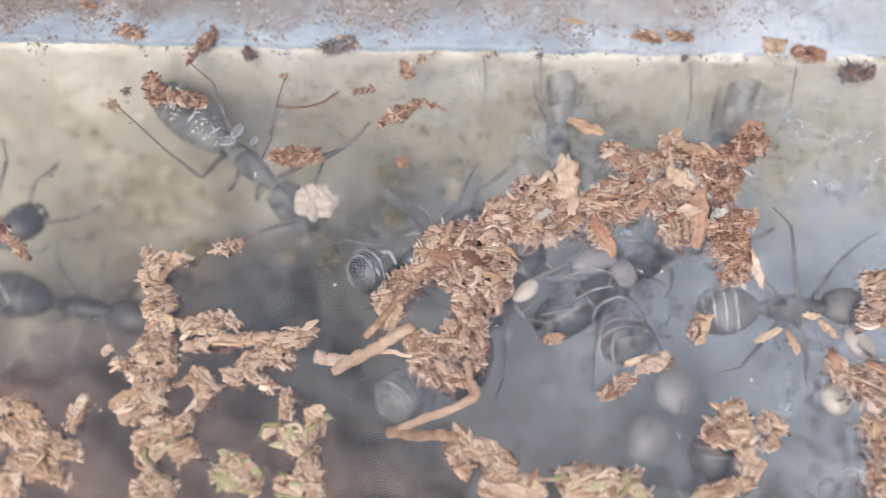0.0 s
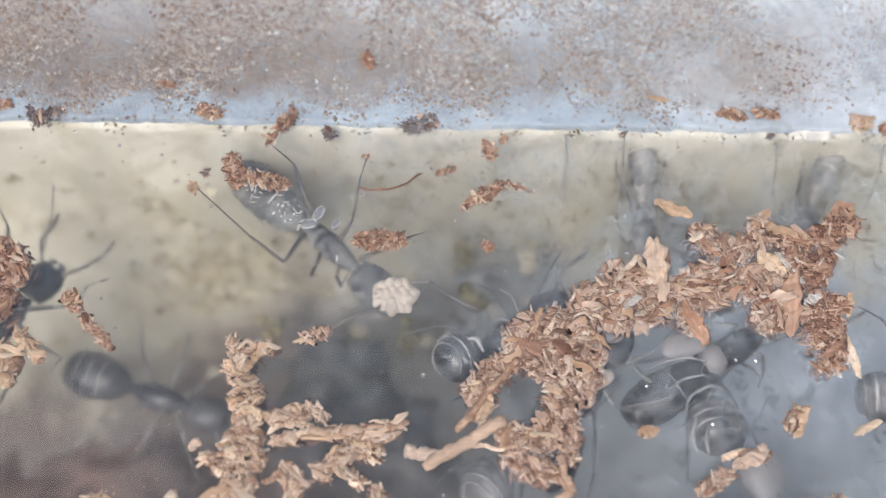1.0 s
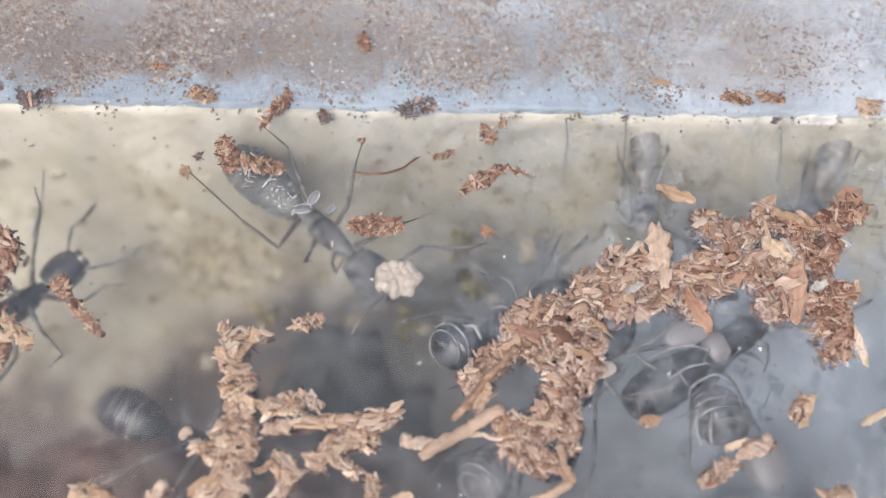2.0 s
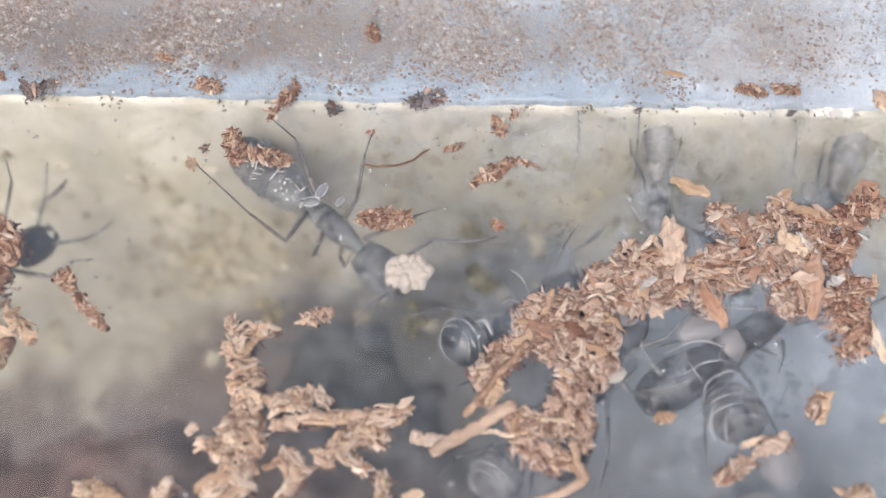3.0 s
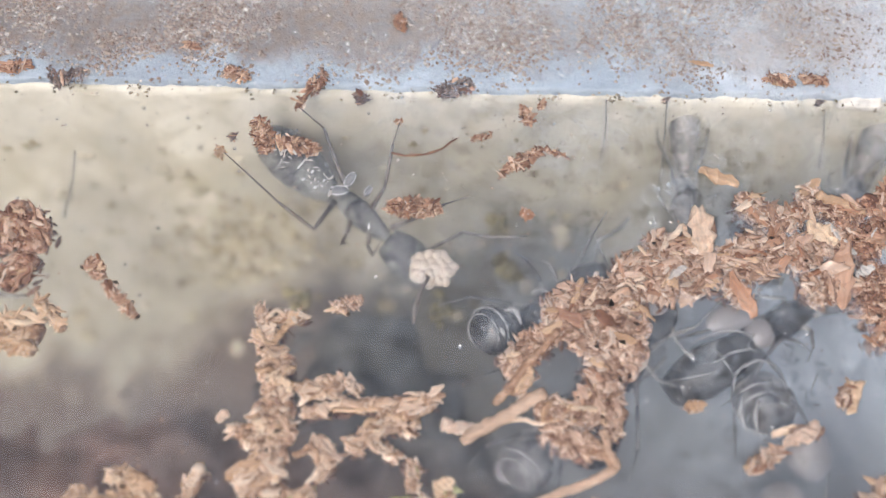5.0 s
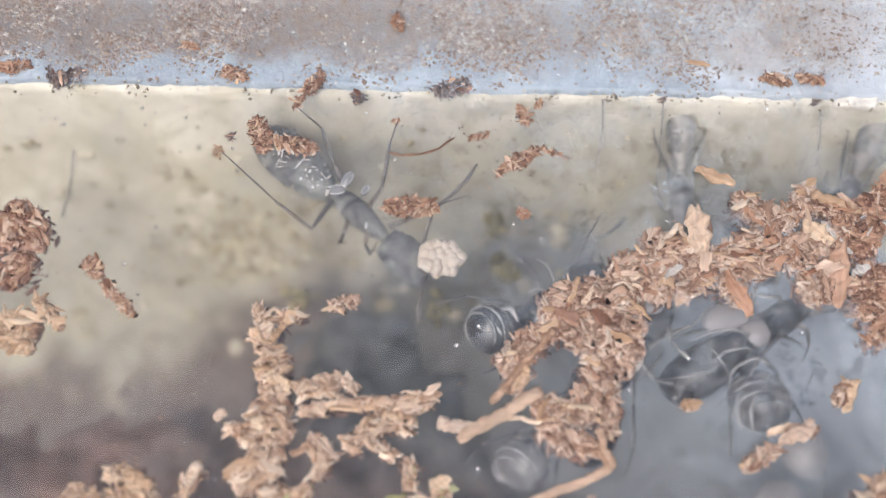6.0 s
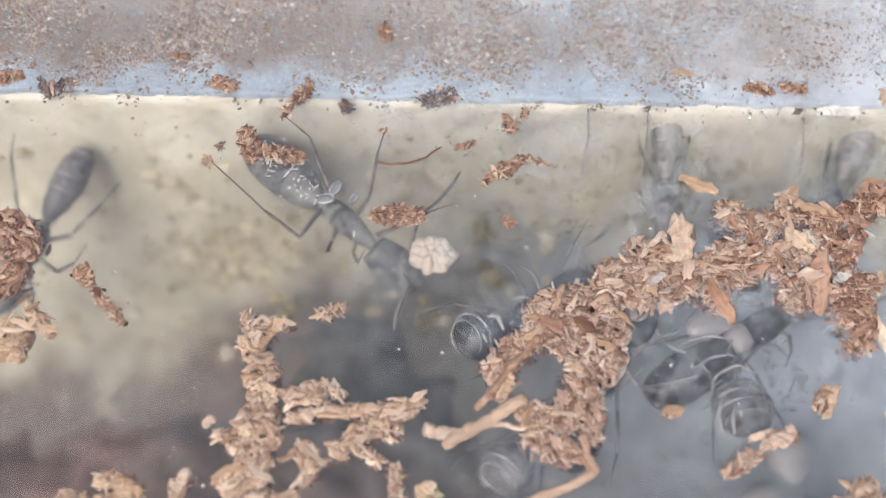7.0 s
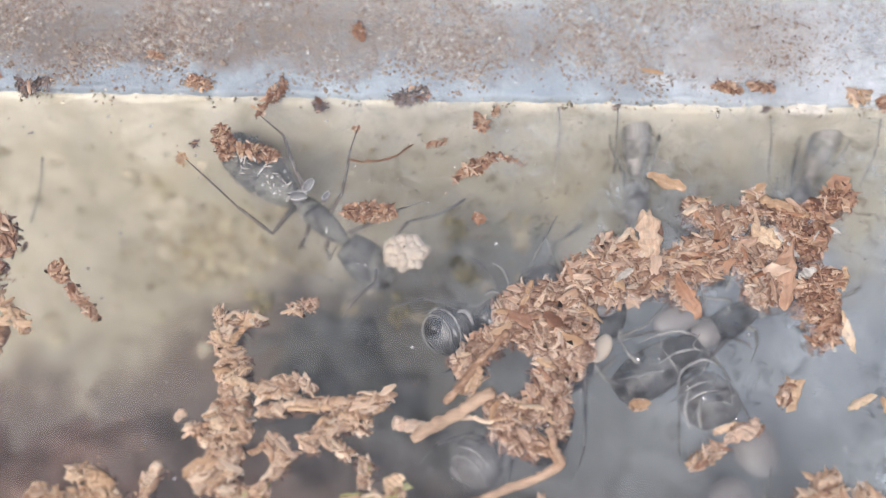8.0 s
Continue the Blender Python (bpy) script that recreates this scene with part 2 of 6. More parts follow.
def ledge_material():
    m, nt, bsdf = material("blue-grey mortar")
    coarse = noise_tex(nt, 130, 5, 0.65, 0.8)
    fine = noise_tex(nt, 1300, 5, 0.7)
    base = ramp(nt, coarse, [(0.32, (0.25, 0.29, 0.35)), (0.5, (0.34, 0.41, 0.49)), (0.7, (0.50, 0.58, 0.67))])
    dots = ramp(nt, fine, [(0.40, (0, 0, 0)), (0.60, (1, 1, 1))])
    coord = nt.nodes.new("ShaderNodeTexCoord")
    sep = nt.nodes.new("ShaderNodeSeparateXYZ")
    nt.links.new(coord.outputs["Object"], sep.inputs[0])
    dusty = nt.nodes.new("ShaderNodeMapRange")
    uneven = arith(nt, "MULTIPLY", arith(nt, "SUBTRACT", noise_tex(nt, 210, 5, 0.65, 0.6), 0.5), 0.008)
    nt.links.new(arith(nt, "ADD", sep.outputs[1], uneven), dusty.inputs[0])
    for key, value in (("From Min", 0.0396), ("From Max", 0.0418), ("To Min", 0.05), ("To Max", 1.0)):
        dusty.inputs[key].default_value = value
    patch = ramp(nt, noise_tex(nt, 75, 4, 0.6), [(0.40, (0.2, 0.2, 0.2)), (0.58, (1, 1, 1))])
    side = nt.nodes.new("ShaderNodeMapRange")
    nt.links.new(sep.outputs[0], side.inputs[0])
    for key, value in (("From Min", -0.022), ("From Max", 0.004), ("To Min", 1.0), ("To Max", 0.0)):
        side.inputs[key].default_value = value
    dust = arith(nt, "MULTIPLY", dusty.outputs[0], arith(nt, "MAXIMUM", patch, side.outputs[0]))
    col = mix(nt, arith(nt, "MULTIPLY", dust, 0.85), base, (0.225, 0.204, 0.190))
    col = mix(nt, arith(nt, "MULTIPLY", dots, arith(nt, "MULTIPLY", dust, 0.8)), col, (0.26, 0.19, 0.14))
    # darker brown in patches towards the other end
    col = mix(nt, arith(nt, "MULTIPLY", arith(nt, "MULTIPLY", side.outputs[0], dusty.outputs[0]), arith(nt, "MULTIPLY", ramp(nt, coarse, [(0.35, (0.3, 0.3, 0.3)), (0.6, (1, 1, 1))]), 0.5)), col, (0.135, 0.115, 0.105))
    # paler towards one end and the outer edge: glare painted into the mortar
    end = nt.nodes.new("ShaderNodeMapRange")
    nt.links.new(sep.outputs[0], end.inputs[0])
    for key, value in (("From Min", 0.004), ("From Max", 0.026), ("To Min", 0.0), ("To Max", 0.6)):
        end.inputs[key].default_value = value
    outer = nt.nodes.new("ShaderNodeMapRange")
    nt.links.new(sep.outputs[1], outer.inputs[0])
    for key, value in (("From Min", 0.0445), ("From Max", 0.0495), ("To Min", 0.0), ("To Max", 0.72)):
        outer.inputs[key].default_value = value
    lighter = arith(nt, "MULTIPLY", arith(nt, "MAXIMUM", end.outputs[0], outer.outputs[0]), ramp(nt, coarse, [(0.3, (0.35, 0.35, 0.35)), (0.6, (1, 1, 1))]))
    col = mix(nt, lighter, col, (0.64, 0.67, 0.72))
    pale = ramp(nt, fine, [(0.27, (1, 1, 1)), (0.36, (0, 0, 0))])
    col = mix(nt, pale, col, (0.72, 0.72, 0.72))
    nt.links.new(col, bsdf.inputs["Base Color"])
    bsdf.inputs["Roughness"].default_value = 0.6
    bump(nt, bsdf, fine, 0.7, 0.0004)
    return m


def soil_material():
    m, nt, bsdf = material("damp dark soil")
    coarse = noise_tex(nt, 120, 5, 0.6, 0.5)
    fine = noise_tex(nt, 420, 4, 0.6)
    red = ramp(nt, coarse, [(0.3, (0.05, 0.034, 0.026)), (0.55, (0.108, 0.061, 0.046)), (0.75, (0.17, 0.092, 0.066))])
    slate = ramp(nt, coarse, [(0.3, (0.045, 0.045, 0.04)), (0.55, (0.07, 0.07, 0.062)), (0.75, (0.10, 0.097, 0.084))])
    # reddish loam near the open end, grey silt under the wall
    coord = nt.nodes.new("ShaderNodeTexCoord")
    sep = nt.nodes.new("ShaderNodeSeparateXYZ")
    nt.links.new(coord.outputs["Object"], sep.inputs[0])
    end_grade = nt.nodes.new("ShaderNodeMapRange")
    drift = arith(nt, "MULTIPLY", arith(nt, "ADD", sep.outputs[0], 0.012), 0.4)
    nt.links.new(arith(nt, "ADD", drift, arith(nt, "ADD", sep.outputs[1], arith(nt, "MULTIPLY", coarse, 0.012))), end_grade.inputs[0])
    for key, value in (("From Min", 0.0170), ("From Max", 0.0265), ("To Min", 0.0), ("To Max", 1.0)):
        end_grade.inputs[key].default_value = value
    base = mix(nt, end_grade.outputs[0], red, slate)
    crumbs = ramp(nt, fine, [(0.55, (0, 0, 0)), (0.75, (1, 1, 1))])
    nt.links.new(mix(nt, arith(nt, "MULTIPLY", crumbs, 0.3), base, (0.12, 0.09, 0.07)), bsdf.inputs["Base Color"])
    bsdf.inputs["Roughness"].default_value = 0.6
    bump(nt, bsdf, fine, 0.5, 0.0008)
    return m


def chitin_material(name, dark, pale, roughness, dust=0.0, relief=0.5, film_colour=(0.24, 0.24, 0.235), film_scale=700):
    m, nt, bsdf = material(name)
    coarse = noise_tex(nt, 500, 3)
    fine = noise_tex(nt, 5000, 3)
    grey = ramp(nt, coarse, [(0.35, dark), (0.7, pale)])
    if dust:
        film = arith(nt, "MULTIPLY", ramp(nt, noise_tex(nt, film_scale, 6, 0.7, 1.2), [(0.44, (0, 0, 0)), (0.62, (1, 1, 1))]), dust)
        grey = mix(nt, film, grey, film_colour)
    nt.links.new(grey, bsdf.inputs["Base Color"])
    nt.links.new(ramp(nt, fine, [(0.3, (roughness, roughness, roughness)), (0.7, (roughness + 0.18,) * 3)]), bsdf.inputs["Roughness"])
    bsdf.inputs["Specular IOR Level"].default_value = 0.7
    bump(nt, bsdf, noise_tex(nt, 1300, 5, 0.65), relief, 0.0004)
    return m


def brood_material(name, colour):
    m, nt, bsdf = material(name)
    coarse = noise_tex(nt, 700, 3)
    low = tuple(c * 0.88 for c in colour)
    nt.links.new(ramp(nt, coarse, [(0.35, low), (0.65, colour)]), bsdf.inputs["Base Color"])
    bsdf.inputs["Roughness"].default_value = 0.35
    bsdf.inputs["Subsurface Weight"].default_value = 0.3
    bsdf.inputs["Subsurface Radius"].default_value = (0.001, 0.0008, 0.0006)
    bump(nt, bsdf, coarse, 0.2, 0.0002)
    return m


def glass_material(name, fog_low, fog_high, blur=0.0):
    m = bpy.data.materials.new(name)
    m.use_nodes = True
    nt = m.node_tree
    nt.nodes.clear()
    out = nt.nodes.new("ShaderNodeOutputMaterial")
    glass = add(nt, "ShaderNodeBsdfGlass", Roughness=blur, IOR=1.45)
    if fog_high <= 0:
        nt.links.new(glass.outputs[0], out.inputs[0])
        return m
    film = nt.nodes.new("ShaderNodeBsdfDiffuse")
    film.inputs["Color"].default_value = (0.70, 0.79, 0.88, 1)
    patches = noise_tex(nt, 90, 5, 0.6, 1.0)
    fog = nt.nodes.new("ShaderNodeMapRange")
    nt.links.new(patches, fog.inputs[0])
    for key, value in (("From Min", 0.34), ("From Max", 0.7), ("To Min", fog_low), ("To Max", fog_high)):
        fog.inputs[key].default_value = value
    # fog thickens towards one end, with the lid's glare painted into it
    coord = nt.nodes.new("ShaderNodeTexCoord")
    sep = nt.nodes.new("ShaderNodeSeparateXYZ")
    nt.links.new(coord.outputs["Object"], sep.inputs[0])
    haze_end = nt.nodes.new("ShaderNodeMapRange")
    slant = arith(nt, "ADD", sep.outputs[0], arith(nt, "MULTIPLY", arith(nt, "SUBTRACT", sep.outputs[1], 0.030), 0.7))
    nt.links.new(slant, haze_end.inputs[0])
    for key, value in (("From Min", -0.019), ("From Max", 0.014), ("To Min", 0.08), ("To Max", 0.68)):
        haze_end.inputs[key].default_value = value
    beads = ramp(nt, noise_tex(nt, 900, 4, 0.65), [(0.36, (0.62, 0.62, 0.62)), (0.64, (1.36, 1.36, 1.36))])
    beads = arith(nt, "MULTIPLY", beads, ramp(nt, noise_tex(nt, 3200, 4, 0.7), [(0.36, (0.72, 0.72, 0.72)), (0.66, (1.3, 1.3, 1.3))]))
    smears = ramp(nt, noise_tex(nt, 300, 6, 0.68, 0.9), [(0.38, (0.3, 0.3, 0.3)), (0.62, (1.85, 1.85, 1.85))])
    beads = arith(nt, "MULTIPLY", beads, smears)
    fog_amount = arith(nt, "MULTIPLY", arith(nt, "MULTIPLY", fog.outputs[0], haze_end.outputs[0]), beads)
    # dried dirt spots among the fog
    spots = ramp(nt, noise_tex(nt, 1150, 5, 0.62, 0.5), [(0.53, (0, 0, 0)), (0.61, (1, 1, 1))])
    zone = ramp(nt, noise_tex(nt, 160, 3, 0.5), [(0.42, (0.1, 0.1, 0.1)), (0.6, (1, 1, 1))])
    dirt = arith(nt, "MULTIPLY", arith(nt, "MULTIPLY", spots, zone), haze_end.outputs[0])
    inside = nt.nodes.new("ShaderNodeMapRange")
    nt.links.new(sep.outputs[1], inside.inputs[0])
    for key, value in (("From Min", 0.034), ("From Max", 0.038), ("To Min", 1.0), ("To Max", 0.15)):
        inside.inputs[key].default_value = value
    dirt = arith(nt, "MULTIPLY", dirt, inside.outputs[0])
    nt.links.new(mix(nt, arith(nt, "MINIMUM", arith(nt, "MULTIPLY", dirt, 6.0), 1.0), (0.70, 0.79, 0.88), (0.10, 0.102, 0.098)), film.inputs["Color"])
    fog_amount = arith(nt, "MAXIMUM", fog_amount, arith(nt, "MULTIPLY", dirt, 0.42))
    blend = nt.nodes.new("ShaderNodeMixShader")
    nt.links.new(fog_amount, blend.inputs[0])
    nt.links.new(glass.outputs[0], blend.inputs[1])
    nt.links.new(film.outputs[0], blend.inputs[2])
    nt.links.new(blend.outputs[0], out.inputs[0])
    return m


PLASTER, LEDGE, SOIL = plaster_material(), ledge_material(), soil_material()
CHITIN = chitin_material("black chitin", (0.010, 0.010, 0.011), (0.04, 0.037, 0.036), 0.13, 0.2, 0.3)
LEG_CHITIN = chitin_material("dark leg chitin", (0.025, 0.021, 0.019), (0.10, 0.085, 0.075), 0.16, 0.4)
# pale enough to stand for glints at the plate edges
GLINT_BAND = chitin_material("pale membrane glint", (0.03, 0.03, 0.03), (0.62, 0.61, 0.60), 0.12)
COXA = chitin_material("shiny joint", (0.16, 0.16, 0.165), (0.30, 0.30, 0.31), 0.1)
MOTTLED = chitin_material("mottled dark chitin", (0.02, 0.02, 0.022), (0.13, 0.125, 0.12), 0.16, 0.85, 0.9, (0.26, 0.26, 0.24), 420)
# greyer chitin that carries the haze over faint ants and thin lines
HAZED = chitin_material("hazed grey chitin", (0.03, 0.028, 0.026), (0.13, 0.12, 0.11), 0.25, 0.85, 0.9, (0.40, 0.385, 0.35), 520)
SLATE = chitin_material("slate grey chitin", (0.035, 0.034, 0.036), (0.14, 0.13, 0.128), 0.15, 0.5, 0.5, (0.22, 0.22, 0.225), 600)
SHEEN = chitin_material("pale painted sheen", (0.10, 0.10, 0.105), (0.42, 0.41, 0.41), 0.1, film_scale=700)
LIMB = chitin_material("brown-grey leg", (0.05, 0.037, 0.028), (0.15, 0.115, 0.09), 0.3, 0.4)
# leg grey raised so that its paleness stands for glints
GLINT_LEG = chitin_material("grey leg with glint", (0.07, 0.07, 0.075), (0.24, 0.235, 0.23), 0.1)
BROOD = brood_material("cream brood", (0.56, 0.49, 0.42))
LARVA = brood_material("grey larva", (0.27, 0.26, 0.272))
GLASS, FOGGED = glass_material("clear glass", 0, 0), glass_material("fogged glass", 0.03, 0.39, 0.2)
PALE_BACK = chitin_material("pale-backed chitin", (0.035, 0.035, 0.037), (0.15, 0.147, 0.143), 0.2, 0.85, 0.6, (0.36, 0.335, 0.31), 300)
WATER = glass_material("water", 0, 0)


# ---- building helpers, in millimetres ----
MM = 0.001
LID_Z, LID_T = 30.0, 1.5
RIM_Y = 38.3


def mesh_of(name, bm, mat, smooth=True):
    data = bpy.data.meshes.new(name)
    bm.normal_update()
    for f in bm.faces:
        f.smooth = smooth
    bm.to_mesh(data)
    bm.free()
    for one in (mat if isinstance(mat, (list, tuple)) else [mat]):
        data.materials.append(one)
    return data


def part(name, bm, mat, parent, label="", at=(0, 0, 0), smooth=True):
    """Links a bmesh as one mesh object under a thing or a part; at: its origin in the parent's space, in mm."""
    ob = new(name, mesh_of(name, bm, mat, smooth))
    ob.parent = parent
    ob.matrix_basis = Matrix.Translation(Vector(at) * MM)
    return tagged(ob, label)


def thing(name, at, label, category, group="", kind=""):
    ob = new(name)
    ob.empty_display_size = 0.001
    ob.matrix_basis = Matrix.Translation(Vector(at) * MM)
    return tagged(ob, label, category, group, kind)


def tube(bm, points, radii, sides=8, flat=1.0):
    """A closed tube through the points; flat: its height to its width."""
    pts = [Vector(p) for p in points]
    rings = []
    for i, p in enumerate(pts):
        way = (pts[min(i + 1, len(pts) - 1)] - pts[max(i - 1, 0)]).normalized()
        side = way.cross(Vector((0, 0, 1)))
        side = side.normalized() if side.length > 1e-4 else Vector((1, 0, 0))
        up = side.cross(way).normalized()
        ring = []
        for k in range(sides):
            a = 2 * math.pi * k / sides
            ring.append(bm.verts.new((p + (side * math.cos(a) + up * math.sin(a) * flat) * radii[i]) * MM))
        rings.append(ring)
    for a, b in zip(rings, rings[1:]):
        for k in range(sides):
            bm.faces.new((a[k], a[(k + 1) % sides], b[(k + 1) % sides], b[k]))
    bm.faces.new(list(reversed(rings[0])))
    bm.faces.new(rings[-1])
    return bm


def body(a, b, radius, profile, sides=16, flat=0.9, steps=1):
    """A round body from a to b whose radius follows the profile, a function of 0..1."""
    a, b = Vector(a), Vector(b)
    n = 22 * steps
    pts = [a.lerp(b, i / n) for i in range(n + 1)]
    return tube(bmesh.new(), pts, [max(radius * profile(i / n), 0.02) for i in range(n + 1)], sides, flat)


def blob(bm, centre, size, seed, rough=0.18, cuts=2):
    """A lumpy rounded grain."""
    made = bmesh.ops.create_icosphere(bm, subdivisions=cuts, radius=1.0)["verts"]
    off = Vector((seed * 3.1, seed * 1.7, seed * 0.9))
    for v in made:
        k = 1 + rough * noise.noise(v.co * 1.6 + off) * 2
        v.co = Vector((v.co.x * size[0] * k + centre[0], v.co.y * size[1] * k + centre[1], v.co.z * size[2] * k + centre[2])) * MM


# ---- chamber shape ----
def smooth_step(a, b, x):
    u = min(max((x - a) / (b - a), 0.0), 1.0)
    return u * u * (3 - 2 * u)


def wobble(x, y, scale, seed):
    return noise.noise(Vector((x * scale, y * scale, seed)))


FLOOR_D = 13.0


def depth_at(x, y):
    """Depth of the chamber's plaster under the lid, in mm."""
    s = RIM_Y - y + 0.25 * wobble(x, 0, 0.25, 1.3)
    wall = 1 - (1 - min(max(s / 7.5, 0.0), 1.0)) ** 2.4
    side = smooth_step(0, 7, 56 - abs(x)) * smooth_step(0, 7, y + 24)
    d = FLOOR_D * wall * side
    if d > 0.3:
        d += 0.5 * wobble(x, y, 0.22, 4.0) * min(d / 4, 1) + 0.16 * wobble(x, y, 0.8, 9.0) * min(d / 3, 1)
    return max(d, 0.0)


def soil_edge(x):
    return 23.5 + 6.5 * smooth_step(-21, -14, x) - 16.0 * smooth_step(-11, 11, x) + 2.8 * wobble(x, 3, 0.16, 6.0) + 1.4 * wobble(x, 7, 0.5, 8.0)


def soil_rise(x, y):
    """Height of the soil over the plaster; below zero there is none."""
    reach = soil_edge(x + 4.0 * wobble(x, y, 0.22, 31.0) + 1.5 * wobble(x, y, 0.7, 32.0)) - y
    return -1.3 + 3.4 * smooth_step(-1, 12, reach) + (1.7 * wobble(x, y, 0.25, 12.0) + 1.0 * wobble(x, y, 0.7, 15.0) + 0.5 * wobble(x, y, 1.5, 17.0)) * smooth_step(-4.5, 0, reach)


def sheet(name, xs, ys, height, mat, keep=None):
    """A grid whose height is given in mm by a function of x and y."""
    nx, ny = len(xs), len(ys)
    h = [[height(x, y) for x in xs] for y in ys]
    verts = [(x * MM, y * MM, h[j][i] * MM) for j, y in enumerate(ys) for i, x in enumerate(xs)]
    faces = [(j * nx + i, j * nx + i + 1, (j + 1) * nx + i + 1, (j + 1) * nx + i) for j in range(ny - 1) for i in range(nx - 1)
             if keep is None or any(keep(xs[i + a], ys[j + b]) for a in (0, 1) for b in (0, 1))]
    data = bpy.data.meshes.new(name)
    data.from_pydata(verts, [], faces)
    data.materials.append(mat)
    for p in data.polygons:
        p.use_smooth = True
    return new(name, data)


def steps_between(a, b, n):
    return [a + (b - a) * i / n for i in range(n + 1)]


def slab(bm, low, high, bevel=0.0):
    made = bmesh.ops.create_cube(bm, size=1.0)["verts"]
    for v in made:
        v.co = Vector([(low[k] + high[k]) / 2 + v.co[k] * (high[k] - low[k]) for k in range(3)]) * MM
    if bevel:
        edges = {e for v in made for e in v.link_edges}
        bmesh.ops.bevel(bm, geom=list(edges), offset=bevel * MM, segments=2, affect="EDGES", profile=0.6)


def build_setting():
    # the table that the nest stands on
    bm = bmesh.new()
    slab(bm, (-450, -400, -30), (450, 400, 0), 2)
    table, nt, bsdf = material("grey table board")
    grain = noise_tex(nt, 60, 5)
    nt.links.new(ramp(nt, grain, [(0.3, (0.26, 0.24, 0.22)), (0.7, (0.38, 0.36, 0.33))]), bsdf.inputs["Base Color"])
    tagged(new("ground", mesh_of("ground", bm, table, False)), "grey table board under the ant nest", "table", kind="structure")
    # carved plaster: walls and floor of the chamber
    xs = steps_between(-60, 60, 240)
    ys = steps_between(-30, 24, 90) + steps_between(24.2, 39.6, 77)[0:]
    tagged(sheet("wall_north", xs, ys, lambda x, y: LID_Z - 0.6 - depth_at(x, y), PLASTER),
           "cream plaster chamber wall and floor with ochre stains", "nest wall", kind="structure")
    bm = bmesh.new()
    slab(bm, (-60, -30, 0), (60, 39.6, 12))
    slab(bm, (-64, -34, 0), (-60, 62, 29.3))
    slab(bm, (60, -34, 0), (64, 62, 29.3))
    slab(bm, (-60, -34, 0), (60, -30, 29.3))
    slab(bm, (-60, 39.6, 0), (60, 62, 27.5))
    tagged(new("nest_block", mesh_of("nest_block", bm, PLASTER, False)), "cream plaster block of the ant nest", "nest block", kind="structure")
    # the land that the lid lies on
    def ledge_top(x, y):
        edge = smooth_step(0.0, 0.5, y - RIM_Y + 0.22 * wobble(x, 0, 0.5, 2.2) + 0.16 * wobble(x, y, 2.2, 5.1))
        return 28.2 + edge * 1.66 + 0.08 * wobble(x, y, 1.2, 3.0) * edge
    xs = steps_between(-60, 60, 300)
    ys = steps_between(RIM_Y - 0.1, RIM_Y + 1.2, 12) + steps_between(RIM_Y + 1.6, 62, 55)
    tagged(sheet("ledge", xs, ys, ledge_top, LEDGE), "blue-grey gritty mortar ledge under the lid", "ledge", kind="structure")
    # dark soil on the floor
    xs, ys = steps_between(-59, 59, 236), steps_between(-29, 37, 132)
    tagged(sheet("soil", xs, ys, lambda x, y: LID_Z - 0.6 - depth_at(x, y) + soil_rise(x, y), SOIL, lambda x, y: soil_rise(x, y) > -0.4),
           "damp dark brown soil on the chamber floor", "soil", kind="stuff")
    # the lid
    bm = bmesh.new()
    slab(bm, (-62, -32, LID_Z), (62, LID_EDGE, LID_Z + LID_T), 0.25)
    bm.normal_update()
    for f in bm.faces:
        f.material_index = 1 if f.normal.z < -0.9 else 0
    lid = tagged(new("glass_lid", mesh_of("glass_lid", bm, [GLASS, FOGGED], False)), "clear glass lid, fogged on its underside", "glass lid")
    lid.visible_shadow = False
    lid.matrix_basis = pose(0, 0, 0, 0, 0, 1.2)


LID_EDGE = 51.0
build_setting()


# ---- wood fibre and crumbs ----
def flake_bm(seed, long=1.0, wide=0.34, thick=0.1, n=5, rag=1.0):
    """One torn shaving: an uneven, bent, split plate with ragged ends."""
    r = random.Random(seed)
    bm = bmesh.new()
    bend, twist = r.uniform(-0.14, 0.14) * long, r.uniform(-0.7, 0.7)
    rings = []
    for i in range(n):
        u = i / (n - 1)
        w = wide * ((0.45 + 0.55 * math.sin(math.pi * (0.12 + 0.76 * u))) if n == 5 else math.sin(math.pi * (0.08 + 0.8 * u)) ** 0.7) * (0.88 + (r.uniform(-0.43, 0.42)) * rag)
        x, z0, y0 = (u - 0.5) * long, bend * (1 - (2 * u - 1) ** 2), r.uniform(-0.1, 0.1) * wide
        tw = twist * (u - 0.5)
        ring = []
        for sy, sz in ((-1, -0.5), (0.1, -0.9), (1, -0.4), (0.8, 0.5), (0.0, 0.7), (-0.9, 0.6)):
            y, z = sy * w / 2 * r.uniform(0.75, 1.2), sz * thick / 2 * r.uniform(0.3, 1.6)
            ragged = (r.uniform(-0.16, 0.16) if i in (0, n - 1) else r.uniform(-0.07, 0.07)) * rag
            ring.append(bm.verts.new(Vector((x + ragged * long, y0 + y * math.cos(tw) - z * math.sin(tw), z0 + y * math.sin(tw) + z * math.cos(tw))) * MM))
        rings.append(ring)
    for a, b in zip(rings, rings[1:]):
        for k in range(6):
            bm.faces.new((a[k], a[(k + 1) % 6], b[(k + 1) % 6], b[k]))
    bm.faces.new(list(reversed(rings[0])))
    bm.faces.new(rings[-1])
    return bm


